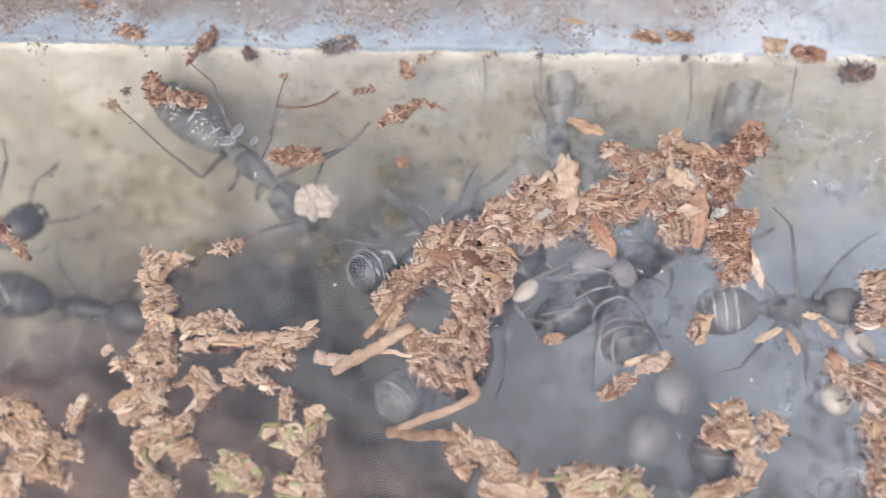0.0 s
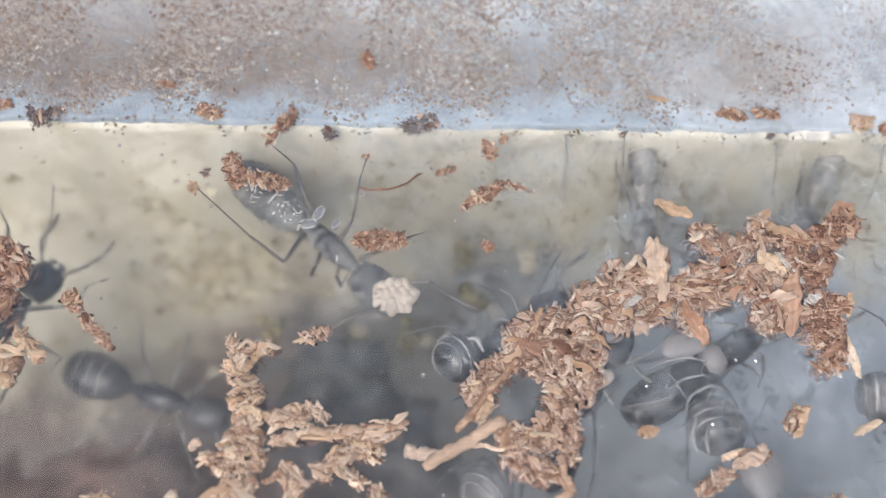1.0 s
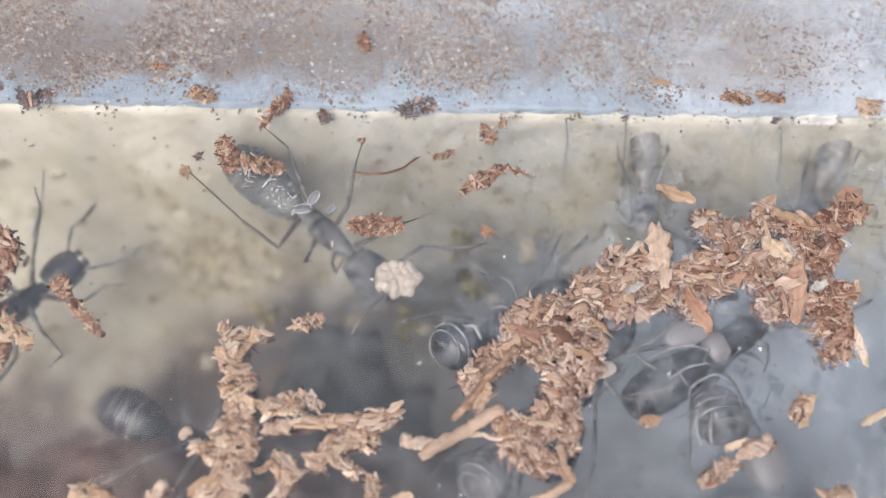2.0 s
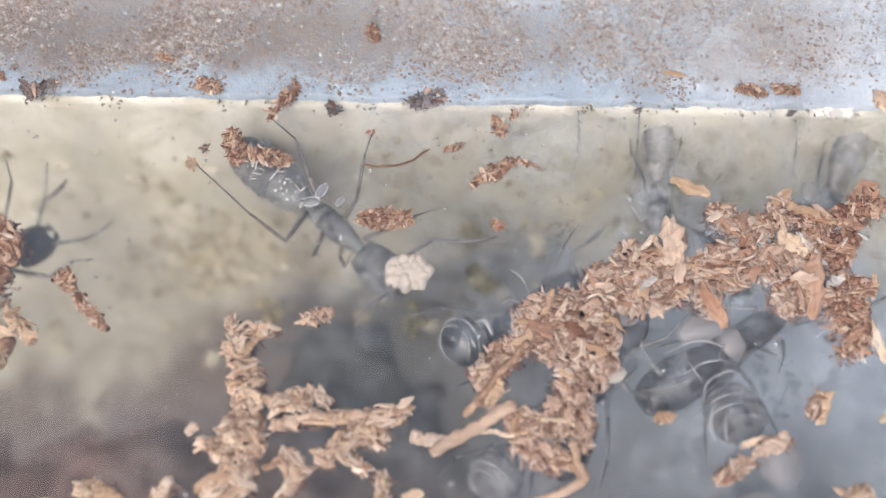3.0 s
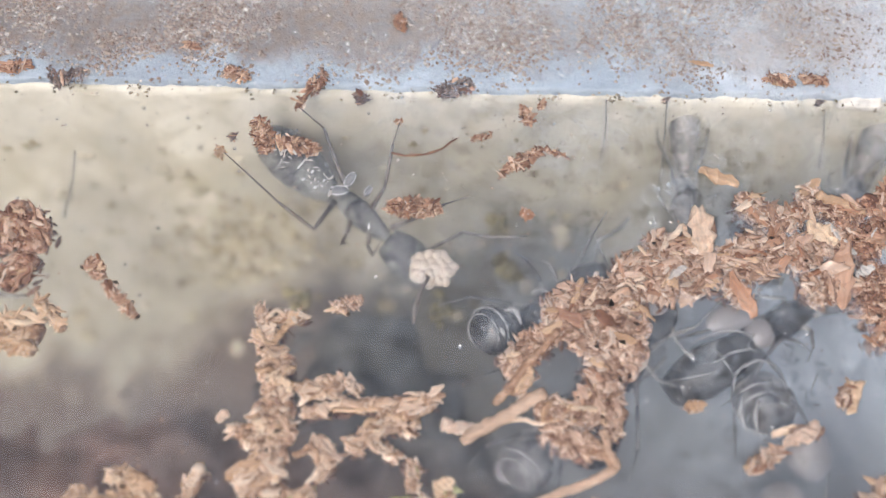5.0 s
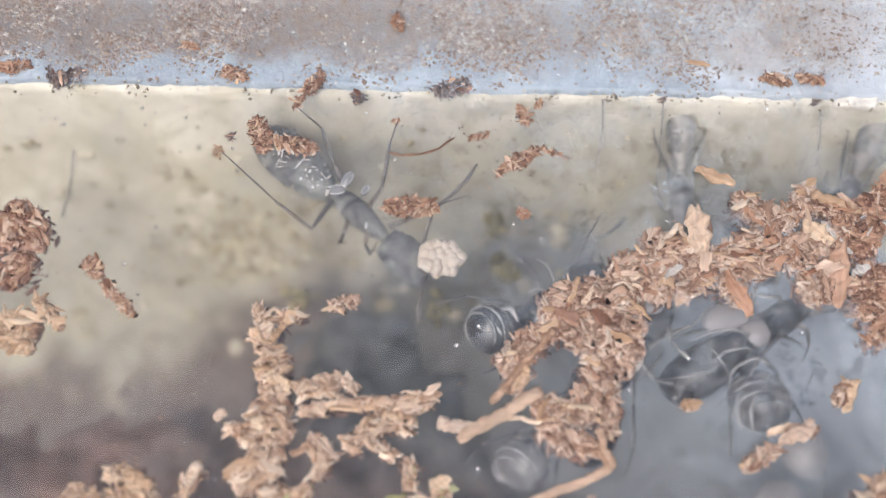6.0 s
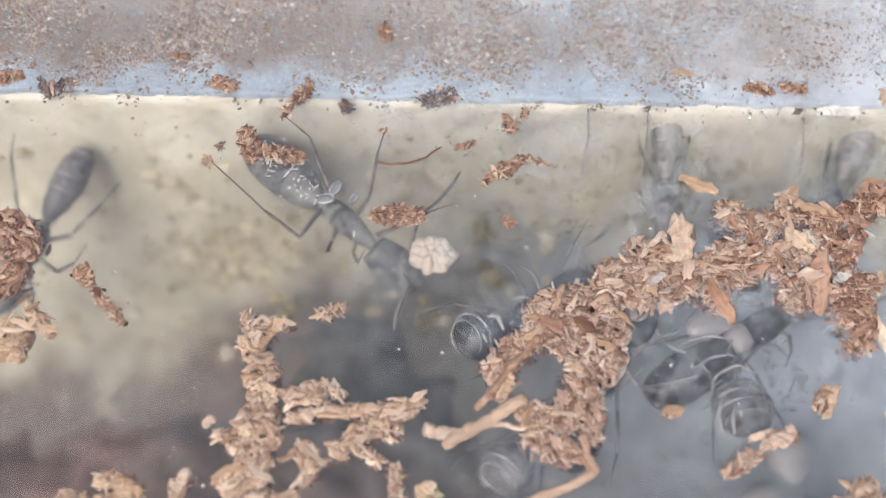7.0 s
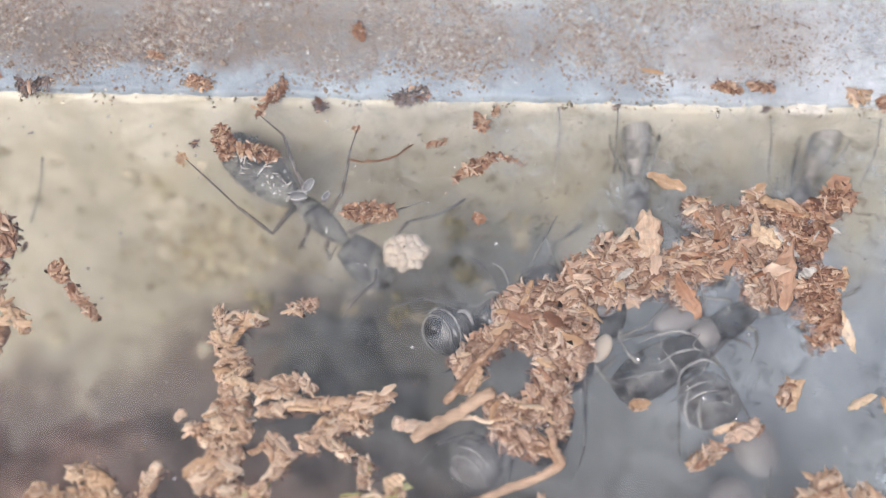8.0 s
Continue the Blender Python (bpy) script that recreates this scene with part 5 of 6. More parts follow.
plain_ant((10.51, 32.00, 26.60), -93, 1.00, "hazed black ant hanging head down by the chamber wall", 5, -3.0, spread=0.35, plump=0.64, leg_mat=HAZED, skin=PALE_BACK, tip=1.2, bands=0.025, reach=1.06)
plain_ant((22.08, 32.60, 26.20), -116, 1.00, "hazed black ant hanging head down by the chamber wall", 6, -3.0, spread=0.35, plump=0.64, leg_mat=HAZED, skin=PALE_BACK, tip=1.2, bands=0.025, reach=1.11)
plain_ant((1.97, 17.29, 25.00), 49, 1.00, "black ant low in the dark chamber", 7, -2.5, spread=0.5, leg_mat=GLINT_LEG, skin=SLATE, tip=1.6, bands=0.06, ringed=True, reach=0.57)
plain_ant((19.88, 6.93, 25.00), -91, 1.00, "black ant under a lump of fibre", 8, -2.5, spread=0.5, leg_mat=GLINT_LEG, skin=SLATE, tip=1.4, bands=0.06, ringed=True, reach=0.59)
carrying_ant = plain_ant((6.08, 20.51, 27.00), 60, 1.0, "black ant behind the fibre heap, carrying a pupa", 9, -1.5, spread=0.6, leg_mat=GLINT_LEG)
visiting_ant = plain_ant((-30.94, 25.57, 26.40), 45, 1.0, "black ant walking under the glass", 10, -1.0, leg_mat=HAZED)
backing_ant = plain_ant((-35.37, 29.12, 24.80), 239, 0.96, "black ant turning under the glass", 11, -3.0, spread=0.8, plump=0.72, leg_mat=HAZED, skin=SLATE, tip=0.6, bands=0.03)
deep_ant = plain_ant((-21.35, 20.45, 23.50), -15, 1.0, "black ant walking deep in the chamber", 12, -10.0, leg_mat=HAZED)
leaving_ant = plain_ant((25.55, 20.26, 27.60), 2, 1.0, "black ant walking off under the glass", 13, leg_mat=GLINT_LEG, skin=SLATE, tip=-0.6, bands=0.06, reach=0.8)


def glassy(owner, name, points, thick, label):
    """A thin shiny piece of an ant that shows by itself through the glass; points in the nest's space, in mm."""
    back = owner.matrix_basis.inverted()
    local = [back @ (Vector(q) * MM) / MM for q in points]
    knots = [local[0] * 2 - local[1], *local, local[-1] * 2 - local[-2]]
    curve = []
    for a, b, c, d in zip(knots, knots[1:], knots[2:], knots[3:]):
        for k in range(5):
            u = k / 5
            curve.append((b * 2 + (c - a) * u + (a * 2 - b * 5 + c * 4 - d) * u ** 2 + (b * 3 - a - c * 3 + d) * u ** 3) / 2)
    curve.append(local[-1])
    n = len(curve) - 1
    # tubes on the plates stand for their glints, in a pale colour
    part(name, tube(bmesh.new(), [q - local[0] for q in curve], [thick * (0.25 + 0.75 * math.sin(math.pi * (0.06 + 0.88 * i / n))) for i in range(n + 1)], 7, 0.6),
         GLINT_LEG if name in ("shin", "feeler") else SHEEN, owner, label, local[0])


glassy(ringed_ant, "shin", [(0.25, 26.91, 28.70), (0.91, 26.57, 28.70), (1.27, 25.86, 28.70), (1.41, 25.16, 28.70)], 0.13, "glassy grey shin")
glassy(ringed_ant, "shin", [(2.00, 25.36, 28.70), (2.28, 26.27, 28.70), (3.04, 26.68, 28.70)], 0.10, "glassy grey shin")
glassy(ringed_ant, "hip", [(-0.29, 24.66, 28.70), (0.23, 24.91, 28.70), (0.81, 24.76, 28.70)], 0.15, "glassy grey hip joint")
glassy(ringed_ant, "plate_edge", [(-2.05, 23.48, 28.70), (-1.39, 23.49, 28.70), (-0.96, 22.62, 28.70)], 0.16, "glint along a plate edge, as a pale tube")
glassy(ringed_ant, "plate_edge", [(-2.33, 22.41, 28.70), (-2.04, 21.81, 28.70)], 0.10, "glint along a plate edge, as a pale tube")
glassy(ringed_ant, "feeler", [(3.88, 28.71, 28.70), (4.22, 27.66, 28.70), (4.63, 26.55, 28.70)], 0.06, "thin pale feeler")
glassy(dark_ant, "plate_edge", [(9.53, 21.45, 29.00), (10.84, 22.03, 29.00), (12.13, 22.31, 29.00), (13.35, 22.07, 29.00)], 0.09, "bright glint along a plate edge, as a pale tube")
glassy(dark_ant, "plate_edge", [(10.74, 20.21, 29.00), (11.95, 20.89, 29.00), (13.12, 21.13, 29.00)], 0.10, "bright glint along a plate edge, as a pale tube")
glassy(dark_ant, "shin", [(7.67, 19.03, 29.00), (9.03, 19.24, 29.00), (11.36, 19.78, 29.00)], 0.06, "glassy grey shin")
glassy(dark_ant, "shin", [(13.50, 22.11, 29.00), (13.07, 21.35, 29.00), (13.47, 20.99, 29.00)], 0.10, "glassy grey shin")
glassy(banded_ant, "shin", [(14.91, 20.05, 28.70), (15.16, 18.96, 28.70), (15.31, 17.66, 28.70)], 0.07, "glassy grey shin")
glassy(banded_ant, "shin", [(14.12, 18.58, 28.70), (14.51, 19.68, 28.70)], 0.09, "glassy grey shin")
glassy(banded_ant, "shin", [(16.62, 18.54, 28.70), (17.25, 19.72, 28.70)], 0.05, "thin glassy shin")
glassy(banded_ant, "plate_edge", [(12.49, 18.44, 28.90), (12.16, 17.15, 28.90), (12.42, 16.02, 28.90)], 0.12, "glint along a plate edge, as a pale tube")
glassy(banded_ant, "plate_edge", [(13.35, 18.16, 28.90), (13.04, 17.09, 28.90), (13.06, 16.10, 28.90)], 0.13, "glint along a plate edge, as a pale tube")
glassy(banded_ant, "plate_edge", [(11.84, 18.43, 28.90), (12.08, 19.52, 28.90), (12.93, 20.34, 28.90)], 0.09, "glint along a plate edge, as a pale tube")
glassy(banded_ant, "plate_edge", [(12.46, 19.89, 28.90), (13.59, 20.46, 28.90), (14.71, 20.07, 28.90)], 0.07, "glint along a plate edge, as a pale tube")
shaving((13.51, 15.63), (14.94, 16.13), 0.5, 0.25, TAN_WOOD, "pale chip beside a banded gaster", 108, 0.4)


# ---- brood ----
def egg_bundle(at, label):
    made = thing("egg_bundle", at, label, "eggs")
    r = random.Random(5)
    core = bmesh.new()
    blob(core, (0, 0, 0), (1.32, 1.08, 0.66), 4, 0.12, 3)
    part("egg_mass", core, BROOD, made)
    for i in range(80):
        a, h = r.uniform(0, 2 * math.pi), r.uniform(-0.25, 0.45)
        d = 1.2 * math.sqrt(r.random())
        bm = bmesh.new()
        blob(bm, (0, 0, 0), (0.46, 0.36, 0.3), i, 0.05, 2)
        egg = part("egg", bm, BROOD, made)
        egg.matrix_basis = Matrix.LocRotScale(Vector((d * math.cos(a) * 1.1, d * math.sin(a) * 0.88, h)) * MM, Euler((r.uniform(-1, 1), r.uniform(-1, 1), r.uniform(0, 3))), None)
    return made


eggs = egg_bundle((-6.30, 27.05, 27.70), "cream white bundle of ant eggs held by an ant")


def larva(at, long, thick, turn, label, mat, name="larva", bend=0.2):
    """A soft grub: a bent, ringed, tapered body."""
    bm = bmesh.new()
    n = 18
    pts, radii = [], []
    for i in range(n + 1):
        u = i / n
        a = (u - 0.5) * 1.4
        pts.append((long * 0.62 * math.sin(a), long * bend * (1 - math.cos(a)), 0))
        radii.append(max(0.04, thick * math.sqrt(max(0, math.sin(math.pi * (0.03 + 0.94 * u)))) * (0.82 + 0.18 * u) * (1 + 0.03 * math.sin(u * 60))))
    tube(bm, pts, radii, 14, 0.55)
    ob = tagged(new(name, mesh_of(name, bm, mat)), label, "larva", "ant brood")
    ob.matrix_basis = pose(at[0] * MM, at[1] * MM, at[2] * MM, 0, 0, turn)
    return ob


GRUB = "pale grey ant larva in the dark chamber"
# first grub shape stands for the pale reflection on the ant's plate
larva((12.37, 23.49, 27.80), 3.5, 1.0, 195, "pale pinkish grey crescent for the reflection on an ant's plate", LARVA, bend=0.6)
larva((14.41, 22.64, 27.40), 2.2, 1.1, 80, GRUB, LARVA)
larva((28.00, 14.26, 27.00), 2.6, 1.25, 60, "whitish round ant larva under the glass", BROOD)
larva((29.58, 17.63, 28.00), 3.0, 0.85, -55, "whitish ant larva under the glass", BROOD)
larva((7.68, 23.99, 28.40), 1.8, 0.65, 30, "small whitish larva beside the fibre", LARVA)
larva((16.64, 12.61, 21.50), 4.0, 1.6, 60, GRUB, LARVA)
larva((19.06, 16.16, 21.00), 4.2, 1.7, 100, GRUB, LARVA)
larva((-1.00, 14.76, 22.50), 3.0, 1.2, 20, GRUB, LARVA)
pupa = larva((7.47, 20.25, 28.50), 2.5, 0.62, 15, "white ant pupa carried beside the fibre heap", BROOD, "pupa")


# ---- hair-thin dark lines on the chamber wall, built as tubes ----
def root(points, label):
    start = Vector(points[0])
    ob = tagged(new("thin_root", mesh_of("thin_root", tube(bmesh.new(), [Vector(p) - start for p in points], [0.065] * len(points), 6), HAZED)),
                label, "root", "thin roots")
    ob.matrix_basis = Matrix.Translation(start * MM)


HAIR = "hair-thin dark strand hanging on the chamber wall"
root([(4.93, 38.15, 29.60), (5.28, 37.31, 27.60), (5.16, 35.73, 26.00), (4.93, 34.02, 25.00)], HAIR)
root([(9.12, 38.42, 29.60), (9.23, 36.96, 28.00), (9.16, 34.88, 27.00), (8.82, 32.59, 26.40)], HAIR)
root([(20.08, 38.39, 29.00), (20.34, 36.64, 27.40), (20.23, 34.96, 26.40)], HAIR)
root([(27.65, 37.93, 29.20), (27.59, 36.06, 27.60), (26.71, 33.90, 26.40)], HAIR)
root([(-30.95, 34.86, 27.00), (-31.15, 33.22, 26.00), (-31.56, 30.49, 25.50)], HAIR)


def wall_tuft(at, size, label, seed):
    bm = bmesh.new()
    r = random.Random(seed)
    for i in range(9):
        blob(bm, (r.gauss(0, size * 0.5), r.gauss(0, size * 0.5), r.uniform(-0.2, 0.3)), (size * r.uniform(0.3, 0.55),) * 3, i + seed, 0.3, 1)
    ob = tagged(new("moss_spot", mesh_of("moss_spot", bm, DARK_MOSS)), label, "moss")
    ob.matrix_basis = Matrix.Translation(Vector(at) * MM)


DARK_MOSS = varied("dark moss", [(0.0, (0.08, 0.07, 0.035)), (0.6, (0.20, 0.175, 0.08)), (1.0, (0.38, 0.33, 0.17))], 0.8, 2000, 0.5)
wall_tuft((-1.57, 32.26, 21.50), 0.9, "dark greenish moss spot on the chamber wall", 3)
wall_tuft((-1.41, 28.59, 22.00), 1.1, "dark olive moss spot on the chamber wall", 4)
wall_tuft((-5.81, 25.34, 23.00), 0.9, "dark olive moss spot on the soil bank", 5)
wall_tuft((-16.10, 26.43, 21.00), 0.9, "olive moss spot on the chamber wall", 6)


def plaster_chip(at, size, turn, seed, label):
    bm = bmesh.new()
    blob(bm, (0, 0, 0), size, seed, 0.22, 3)
    ob = tagged(new("plaster_chip", mesh_of("plaster_chip", bm, CHALK)), label, "plaster", "plaster chips")
    ob.matrix_basis = pose(at[0] * MM, at[1] * MM, at[2] * MM, 0, 0, turn)


CHALK = varied("chalk white plaster", [(0.0, (0.80, 0.78, 0.72)), (1.0, (0.86, 0.84, 0.79))], 0.6, 1500, 0.4)
plaster_chip((22.38, 38.52, 29.40), (1.5, 0.6, 0.42), 1, 5, "white plaster chip on the chamber rim")
plaster_chip((32.03, 38.74, 29.40), (1.2, 0.5, 0.42), -4, 8, "white plaster chip on the chamber rim")


# ---- what nobody could count ----
def grains(name, places, mat, label, category):
    """Many tiny grains in one mesh; places: (x, y, z, size, flatness, turn) in mm."""
    verts, faces = [], []
    r = random.Random(77)
    for x, y, z, s, flat, turn in places:
        i = len(verts)
        c, d = math.cos(turn), math.sin(turn)
        for px, py, pz in ((1, 0.1, 0), (0.1, 0.75, 0.1), (-1, 0, 0), (0, -0.7, -0.1), (0.1, 0, flat), (0, 0.1, -flat)):
            k = r.uniform(0.7, 1.3)
            verts.append(((x + (px * c - py * d) * s * k) * MM, (y + (px * d + py * c) * s * k) * MM, (z + pz * s * k) * MM))
        for f in ((0, 1, 4), (1, 2, 4), (2, 3, 4), (3, 0, 4), (1, 0, 5), (2, 1, 5), (3, 2, 5), (0, 3, 5)):
            faces.append(tuple(i + k for k in f))
    data = bpy.data.meshes.new(name)
    data.from_pydata(verts, [], faces)
    data.materials.append(mat)
    return tagged(new(name, data), label, category, kind="stuff")


def ledge_grit():
    r = random.Random(31)
    places = []
    while len(places) < 34000:
        x, y = r.uniform(-45, 42), r.uniform(RIM_Y + 0.2, 56)
        thick = smooth_step(0.8, 3.4, y - RIM_Y + 1.5 * wobble(x, 0, 0.22, 23.0) + 1.5 * wobble(x, y, 0.6, 24.0)) * 0.95 + 0.05
        patch = 0.5 + 1.7 * wobble(x, y, 0.13, 21.0) + 0.5 * wobble(x, y, 0.5, 22.0) + (0.45 if 3 < x < 19 else 0) + 0.35 * smooth_step(-8, -22, x)
        if r.random() < thick * min(max(patch, 0.06), 1) * (1 - 0.8 * smooth_step(16, 24, x + 3 * wobble(x, y, 0.3, 25.0))):
            places.append((x, y, 29.87 + r.uniform(0, 0.08), r.uniform(0.05, 0.16) * (1.0 + 0.25 * smooth_step(12, 0, x)) * (1.65 if r.random() < 0.05 else 1), 0.35, r.uniform(0, 6.3)))
    return places


grains("grit", ledge_grit(), GRIT, "brown and grey grit on the mortar ledge", "grit")


def rim_crumbs():
    r = random.Random(41)
    out = []
    while len(out) < 260:
        x = r.uniform(-45, 42)
        if r.random() < 0.12 + 1.6 * max(0.0, wobble(x, 0, 0.28, 33.0)):
            y = RIM_Y + r.gauss(-0.1, 0.28)
            out.append((x, y, 29.75 + r.uniform(-0.2, 0.15), r.uniform(0.05, 0.19), 0.6, r.uniform(0, 6.3)))
    return out


RIM_DIRT = varied("rim dirt", [(0.0, (0.17, 0.15, 0.09)), (0.4, (0.28, 0.23, 0.15)), (0.7, (0.46, 0.40, 0.30)), (1.0, (0.78, 0.75, 0.68))], 0.8, 2000, 0.5)
grains("rim_crumbs", rim_crumbs(), RIM_DIRT, "olive and pale crumbs along the chamber rim", "crumbs")


def glass_specks(count, low, high, seed, keep):
    r = random.Random(seed)
    out = []
    while len(out) < count:
        x, y = r.uniform(-42, 40), r.uniform(4, 38)
        if r.random() < keep(x, y):
            out.append((x, y, LID_Z - 0.08, r.uniform(low, high), 0.4, r.uniform(0, 6.3)))
    return out


grains("dust_specks", glass_specks(260, 0.03, 0.10, 5, lambda x, y: 0.9 if y > 24 else 0.4), DARK_WOOD, "red-brown dust specks under the glass", "dust")
grains("dark_specks", glass_specks(2200, 0.02, 0.09, 6, lambda x, y: (smooth_step(-16, 4, x) * 0.9 + 0.06) * (1.0 if 24 < y < 37 else 0.35)), SOOT, "dark specks under the glass", "dust")
# white specks also carry tiny glints, denser towards one end
grains("pale_specks", glass_specks(380, 0.02, 0.075, 8, lambda x, y: 0.2 + 0.6 * smooth_step(-5, 20, x)), WHITE, "pale specks under the glass, for dust and glints", "dust")


def droplets():
    r = random.Random(15)
    bm = bmesh.new()
    for i in range(150):
        x, y = r.uniform(-36, 36), r.uniform(8, 38)
        s = r.uniform(0.05, 0.13)
        made = bmesh.ops.create_icosphere(bm, subdivisions=1, radius=1.0)["verts"]
        for v in made:
            v.co = Vector((x + v.co.x * s, y + v.co.y * s, LID_Z - 0.02 + min(v.co.z, 0.0) * s * 0.8)) * MM
    tagged(new("water_droplets", mesh_of("water_droplets", bm, WATER)), "tiny clear water droplets under the glass", "water", kind="stuff")


droplets()


def wall_nodules():
    r = random.Random(19)
    bm = bmesh.new()
    for i in range(70):
        x, y = r.gauss(-23, 3.6), r.uniform(29, 37.0)
        if i > 50:
            x, y = r.uniform(-40, 5), r.uniform(24, 37)
        s = r.uniform(0.2, 0.75)
        blob(bm, (x, y, LID_Z - 0.6 - depth_at(x, y) + 0.1), (s, s * r.uniform(0.7, 1.1), s * 0.14), i, 0.35, 2)
    tagged(new("plaster_nodules", mesh_of("plaster_nodules", bm, WALL_NODULE)), "pale rounded plaster nodules on the chamber wall", "plaster", kind="stuff")


def wall_crumbs():
    r = random.Random(23)
    bm = bmesh.new()
    for i in range(420):
        x, y = r.gauss(-20.5, 3.4), r.gauss(33.0, 1.6)
        if i > 230:
            x, y = r.uniform(-38, 8), r.uniform(26, 37.5)
        s = r.uniform(0.1, 0.42)
        blob(bm, (x, y, LID_Z - 0.6 - depth_at(x, y) + 0.05), (s, s * r.uniform(0.6, 1), s * 0.6), i, 0.3, 1)
    tagged(new("wall_crumbs", mesh_of("wall_crumbs", bm, OCHRE)), "olive brown crumbs stuck to the chamber wall", "crumbs", kind="stuff")


OCHRE = varied("ochre crumb", [(0.0, (0.14, 0.115, 0.06)), (0.35, (0.32, 0.27, 0.15)), (0.7, (0.48, 0.42, 0.28)), (1.0, (0.66, 0.61, 0.48))], 0.8, 2000, 0.5)
wall_crumbs()
WALL_NODULE = varied("nodule plaster", [(0.0, (0.36, 0.325, 0.215)), (0.4, (0.46, 0.425, 0.315)), (0.8, (0.55, 0.515, 0.41)), (1.0, (0.64, 0.605, 0.51))], 0.7, 2000, 0.4)
wall_nodules()


# ---- what moves ----
def swing(feeler, base, rest, rows):
    """Turns an antenna about its base so that its tip points at each place in turn."""
    home = feeler.matrix_basis.translation.copy()
    angle = lambda p: math.degrees(math.atan2(p[1] - base[1], p[0] - base[0]))
    zero, last, keys = angle(rest), 0.0, []
    for t, tip in rows:
        turn = (angle(tip) - zero + 180) % 360 - 180
        keys.append((t, pose(home.x, home.y, home.z, 0, 0, turn)))
    walk(feeler, keys)


def move(ob, rows):
    walk(ob, [(t, pose(p[0] * MM, p[1] * MM, p[2] * MM, 0, 0, turn)) for t, p, turn in rows])


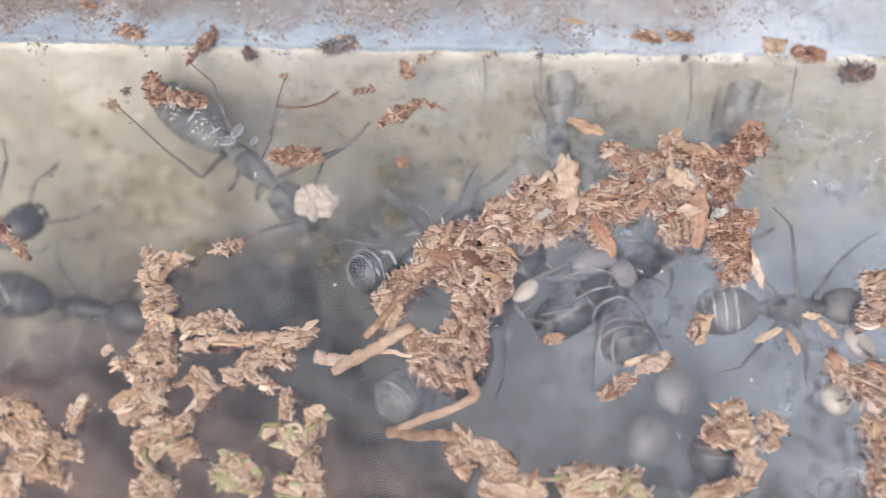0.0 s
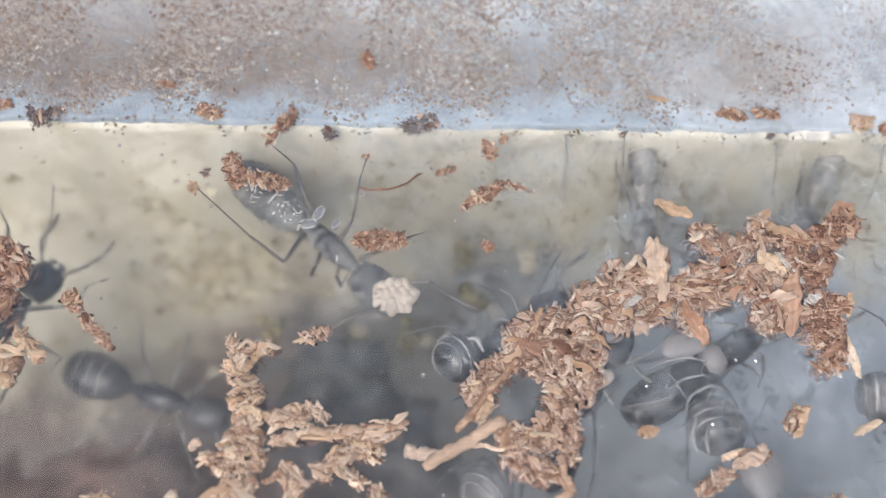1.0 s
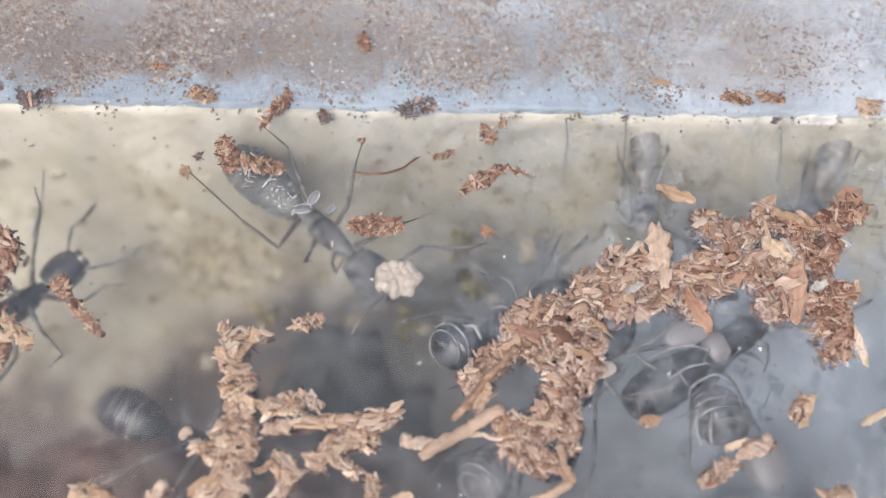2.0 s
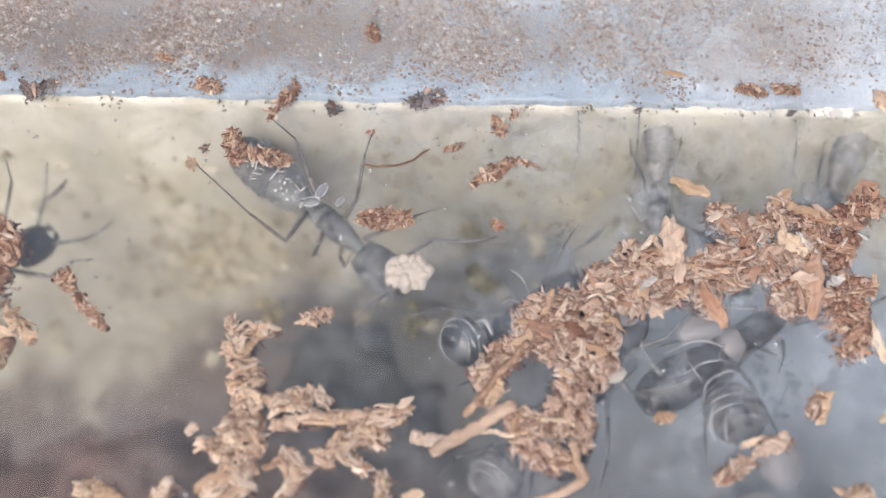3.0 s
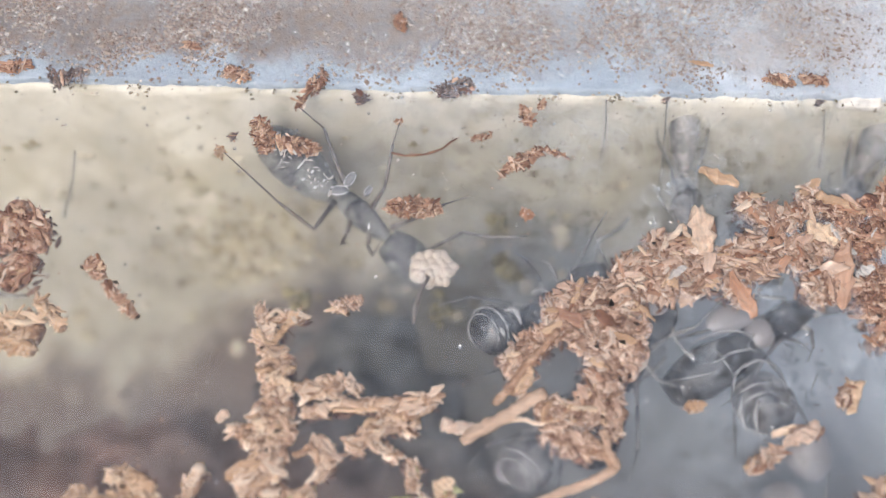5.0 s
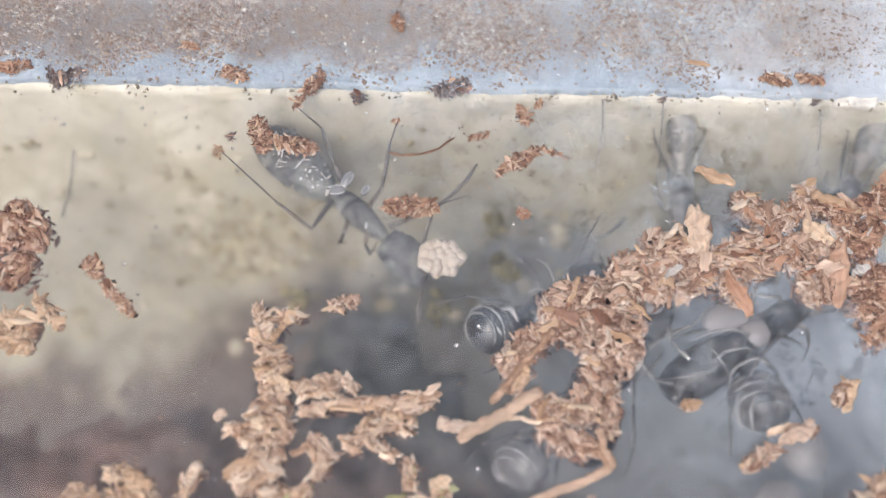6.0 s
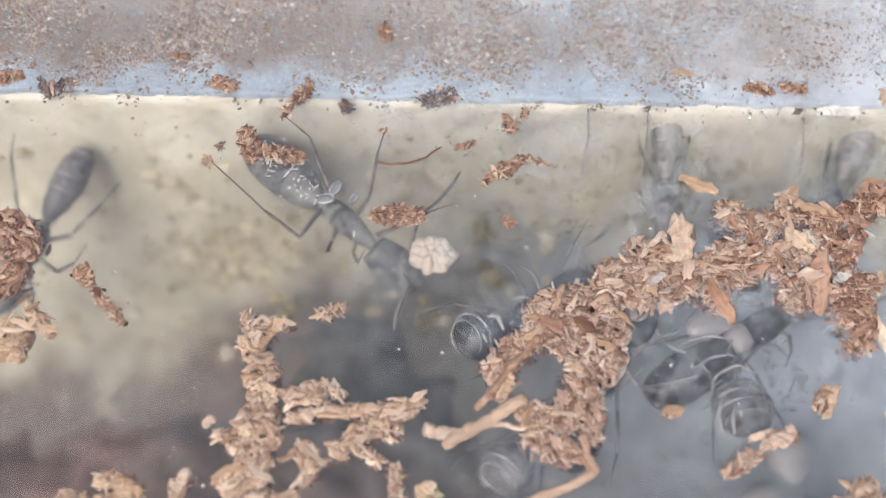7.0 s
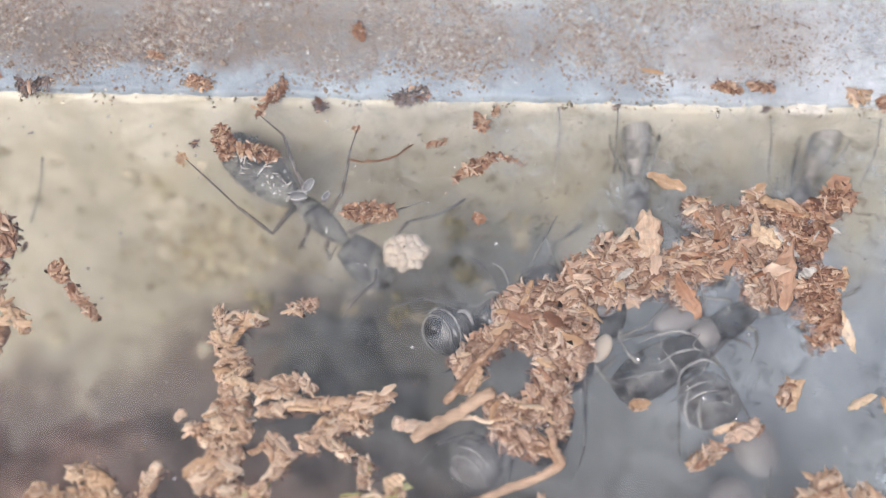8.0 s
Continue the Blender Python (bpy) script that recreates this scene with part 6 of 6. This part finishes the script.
def motions():
    feelers = [c for c in clinging_ant.children if c.name.startswith("antenna")]
    swing(feelers[0], (-7.14, 27.07), (-1.31, 30.40), [
        (0.0, (-3.48, 32.11)), (0.6, (-1.90, 23.81)), (1.0, (-1.41, 25.08)), (1.5, (-1.60, 27.94)), (1.7, (-1.66, 28.44)), (2.8, (-3.56, 27.85)),
        (3.2, (-2.74, 28.68)), (3.5, (-1.31, 30.40)), (4.0, (-0.98, 27.67)), (4.5, (-1.65, 25.58)), (5.8, (-4.45, 31.62)), (6.2, (-4.16, 32.31)),
        (6.5, (-4.32, 33.31)), (7.0, (-4.34, 32.37)), (7.5, (-3.04, 30.67)), (8.0, (0.21, 32.17))])
    swing(feelers[1], (-7.37, 26.08), (-10.01, 23.02), [
        (0.0, (-10.04, 24.23)), (0.5, (-10.81, 23.90)), (1.0, (-10.80, 23.57)), (1.5, (-8.97, 23.17)), (1.7, (-9.10, 22.64)), (2.8, (-9.08, 23.29)),
        (3.5, (-10.01, 23.02)), (4.0, (-10.41, 24.11)), (4.5, (-9.27, 22.42)), (5.8, (-7.34, 21.70)), (6.2, (-7.46, 21.86)), (6.5, (-7.19, 22.97)),
        (7.0, (-7.80, 23.54)), (7.5, (-6.75, 23.07)), (8.0, (-8.74, 23.70))])
    move(eggs, [(0.0, (-6.55, 27.42, 27.70), 0), (0.5, (-6.32, 27.15, 27.70), 4), (1.0, (-6.82, 26.66, 27.70), 0), (1.5, (-6.54, 26.94, 27.70), -4), (3.0, (-6.33, 26.96, 27.70), 0),
                (3.5, (-6.30, 27.01, 27.70), 3), (4.0, (-6.92, 26.70, 27.70), 6), (4.5, (-6.82, 26.45, 27.70), 0), (6.0, (-5.86, 27.15, 27.70), -5), (6.5, (-5.60, 27.84, 27.70), -8),
                (7.0, (-5.56, 27.92, 27.70), -8), (7.5, (-5.57, 27.87, 27.70), -4), (8.0, (-5.47, 27.85, 27.70), 0)])
    move(visiting_ant, [(0.0, (-29.82, 24.24, 25.70), 38), (0.5, (-32.24, 24.83, 25.70), 48), (1.0, (-33.20, 25.10, 25.70), 56), (1.5, (-31.63, 25.28, 25.70), 45), (1.7, (-31.53, 25.08, 25.70), 44),
                        (2.8, (-33.36, 26.76, 25.70), 44), (3.5, (-35.57, 26.81, 25.70), 32), (4.0, (-35.55, 27.18, 25.70), 24), (4.5, (-37.36, 26.95, 25.70), 10),
                        (5.8, (-46.74, 26.38, 25.70), 0), (8.0, (-48.43, 26.71, 25.70), -10)])
    move(backing_ant, [(0.0, (-54.00, 34.50, 24.80), 195), (4.7, (-52.00, 33.00, 24.80), 200), (5.8, (-42.50, 27.00, 24.80), 208), (6.2, (-36.60, 25.60, 24.80), 215), (6.4, (-34.90, 25.60, 24.80), 226), (6.5, (-33.90, 25.75, 24.80), 236), (6.6, (-32.50, 26.40, 24.80), 247),
                       (6.8, (-33.36, 28.11, 24.80), 245), (7.0, (-33.16, 29.13, 24.80), 248), (7.2, (-33.71, 30.69, 24.80), 250), (7.4, (-33.94, 30.40, 24.80), 254), (7.6, (-35.41, 30.40, 24.80), 253), (7.8, (-38.01, 30.50, 24.80), 251), (8.0, (-41.91, 30.60, 24.80), 249)])
    move(deep_ant, [(0.0, (-23.48, 21.77, 21.20), -10), (0.5, (-24.96, 21.34, 21.20), -10), (1.0, (-23.34, 21.15, 21.20), -18), (1.5, (-21.93, 20.99, 21.20), -15), (1.7, (-21.44, 20.65, 21.20), -15),
                    (2.8, (-16.43, 5.94, 20.50), -60), (8.0, (-14.62, 2.15, 20.50), -60)])
    move(leaving_ant, [(0.0, (25.55, 20.26, 27.60), 2), (0.5, (26.26, 19.93, 27.60), 0), (1.0, (30.01, 19.73, 27.60), -6), (1.7, (32.14, 18.95, 27.60), -10), (8.0, (32.70, 19.10, 27.60), -10)])
    move(pupa, [(0.0, (7.58, 20.91, 28.50), 40), (0.5, (7.83, 21.34, 28.50), 35), (1.0, (6.50, 20.92, 28.50), 20), (1.7, (6.71, 20.86, 28.50), 10), (2.8, (5.79, 20.34, 28.50), 10),
                (3.2, (7.10, 20.15, 28.50), 12), (3.5, (7.54, 20.25, 28.50), 15), (4.0, (7.42, 20.59, 28.50), 30), (4.5, (6.10, 20.34, 28.50), 35), (7.0, (5.89, 19.99, 28.50), 40),
                (7.5, (5.96, 20.39, 28.50), 50), (8.0, (7.26, 21.19, 28.50), 60)])
    sweep = [c for c in carrying_ant.children if c.name.startswith("antenna")][0]
    home = sweep.matrix_basis.translation
    walk(sweep, [(t, pose(home.x, home.y, home.z, 0, 0, a)) for t, a in ((0.0, -60), (1.0, -92), (1.7, -86), (3.0, -104), (3.5, -72), (4.5, -88), (5.8, -100), (6.5, -86), (7.5, -70), (8.0, -104))])


motions()
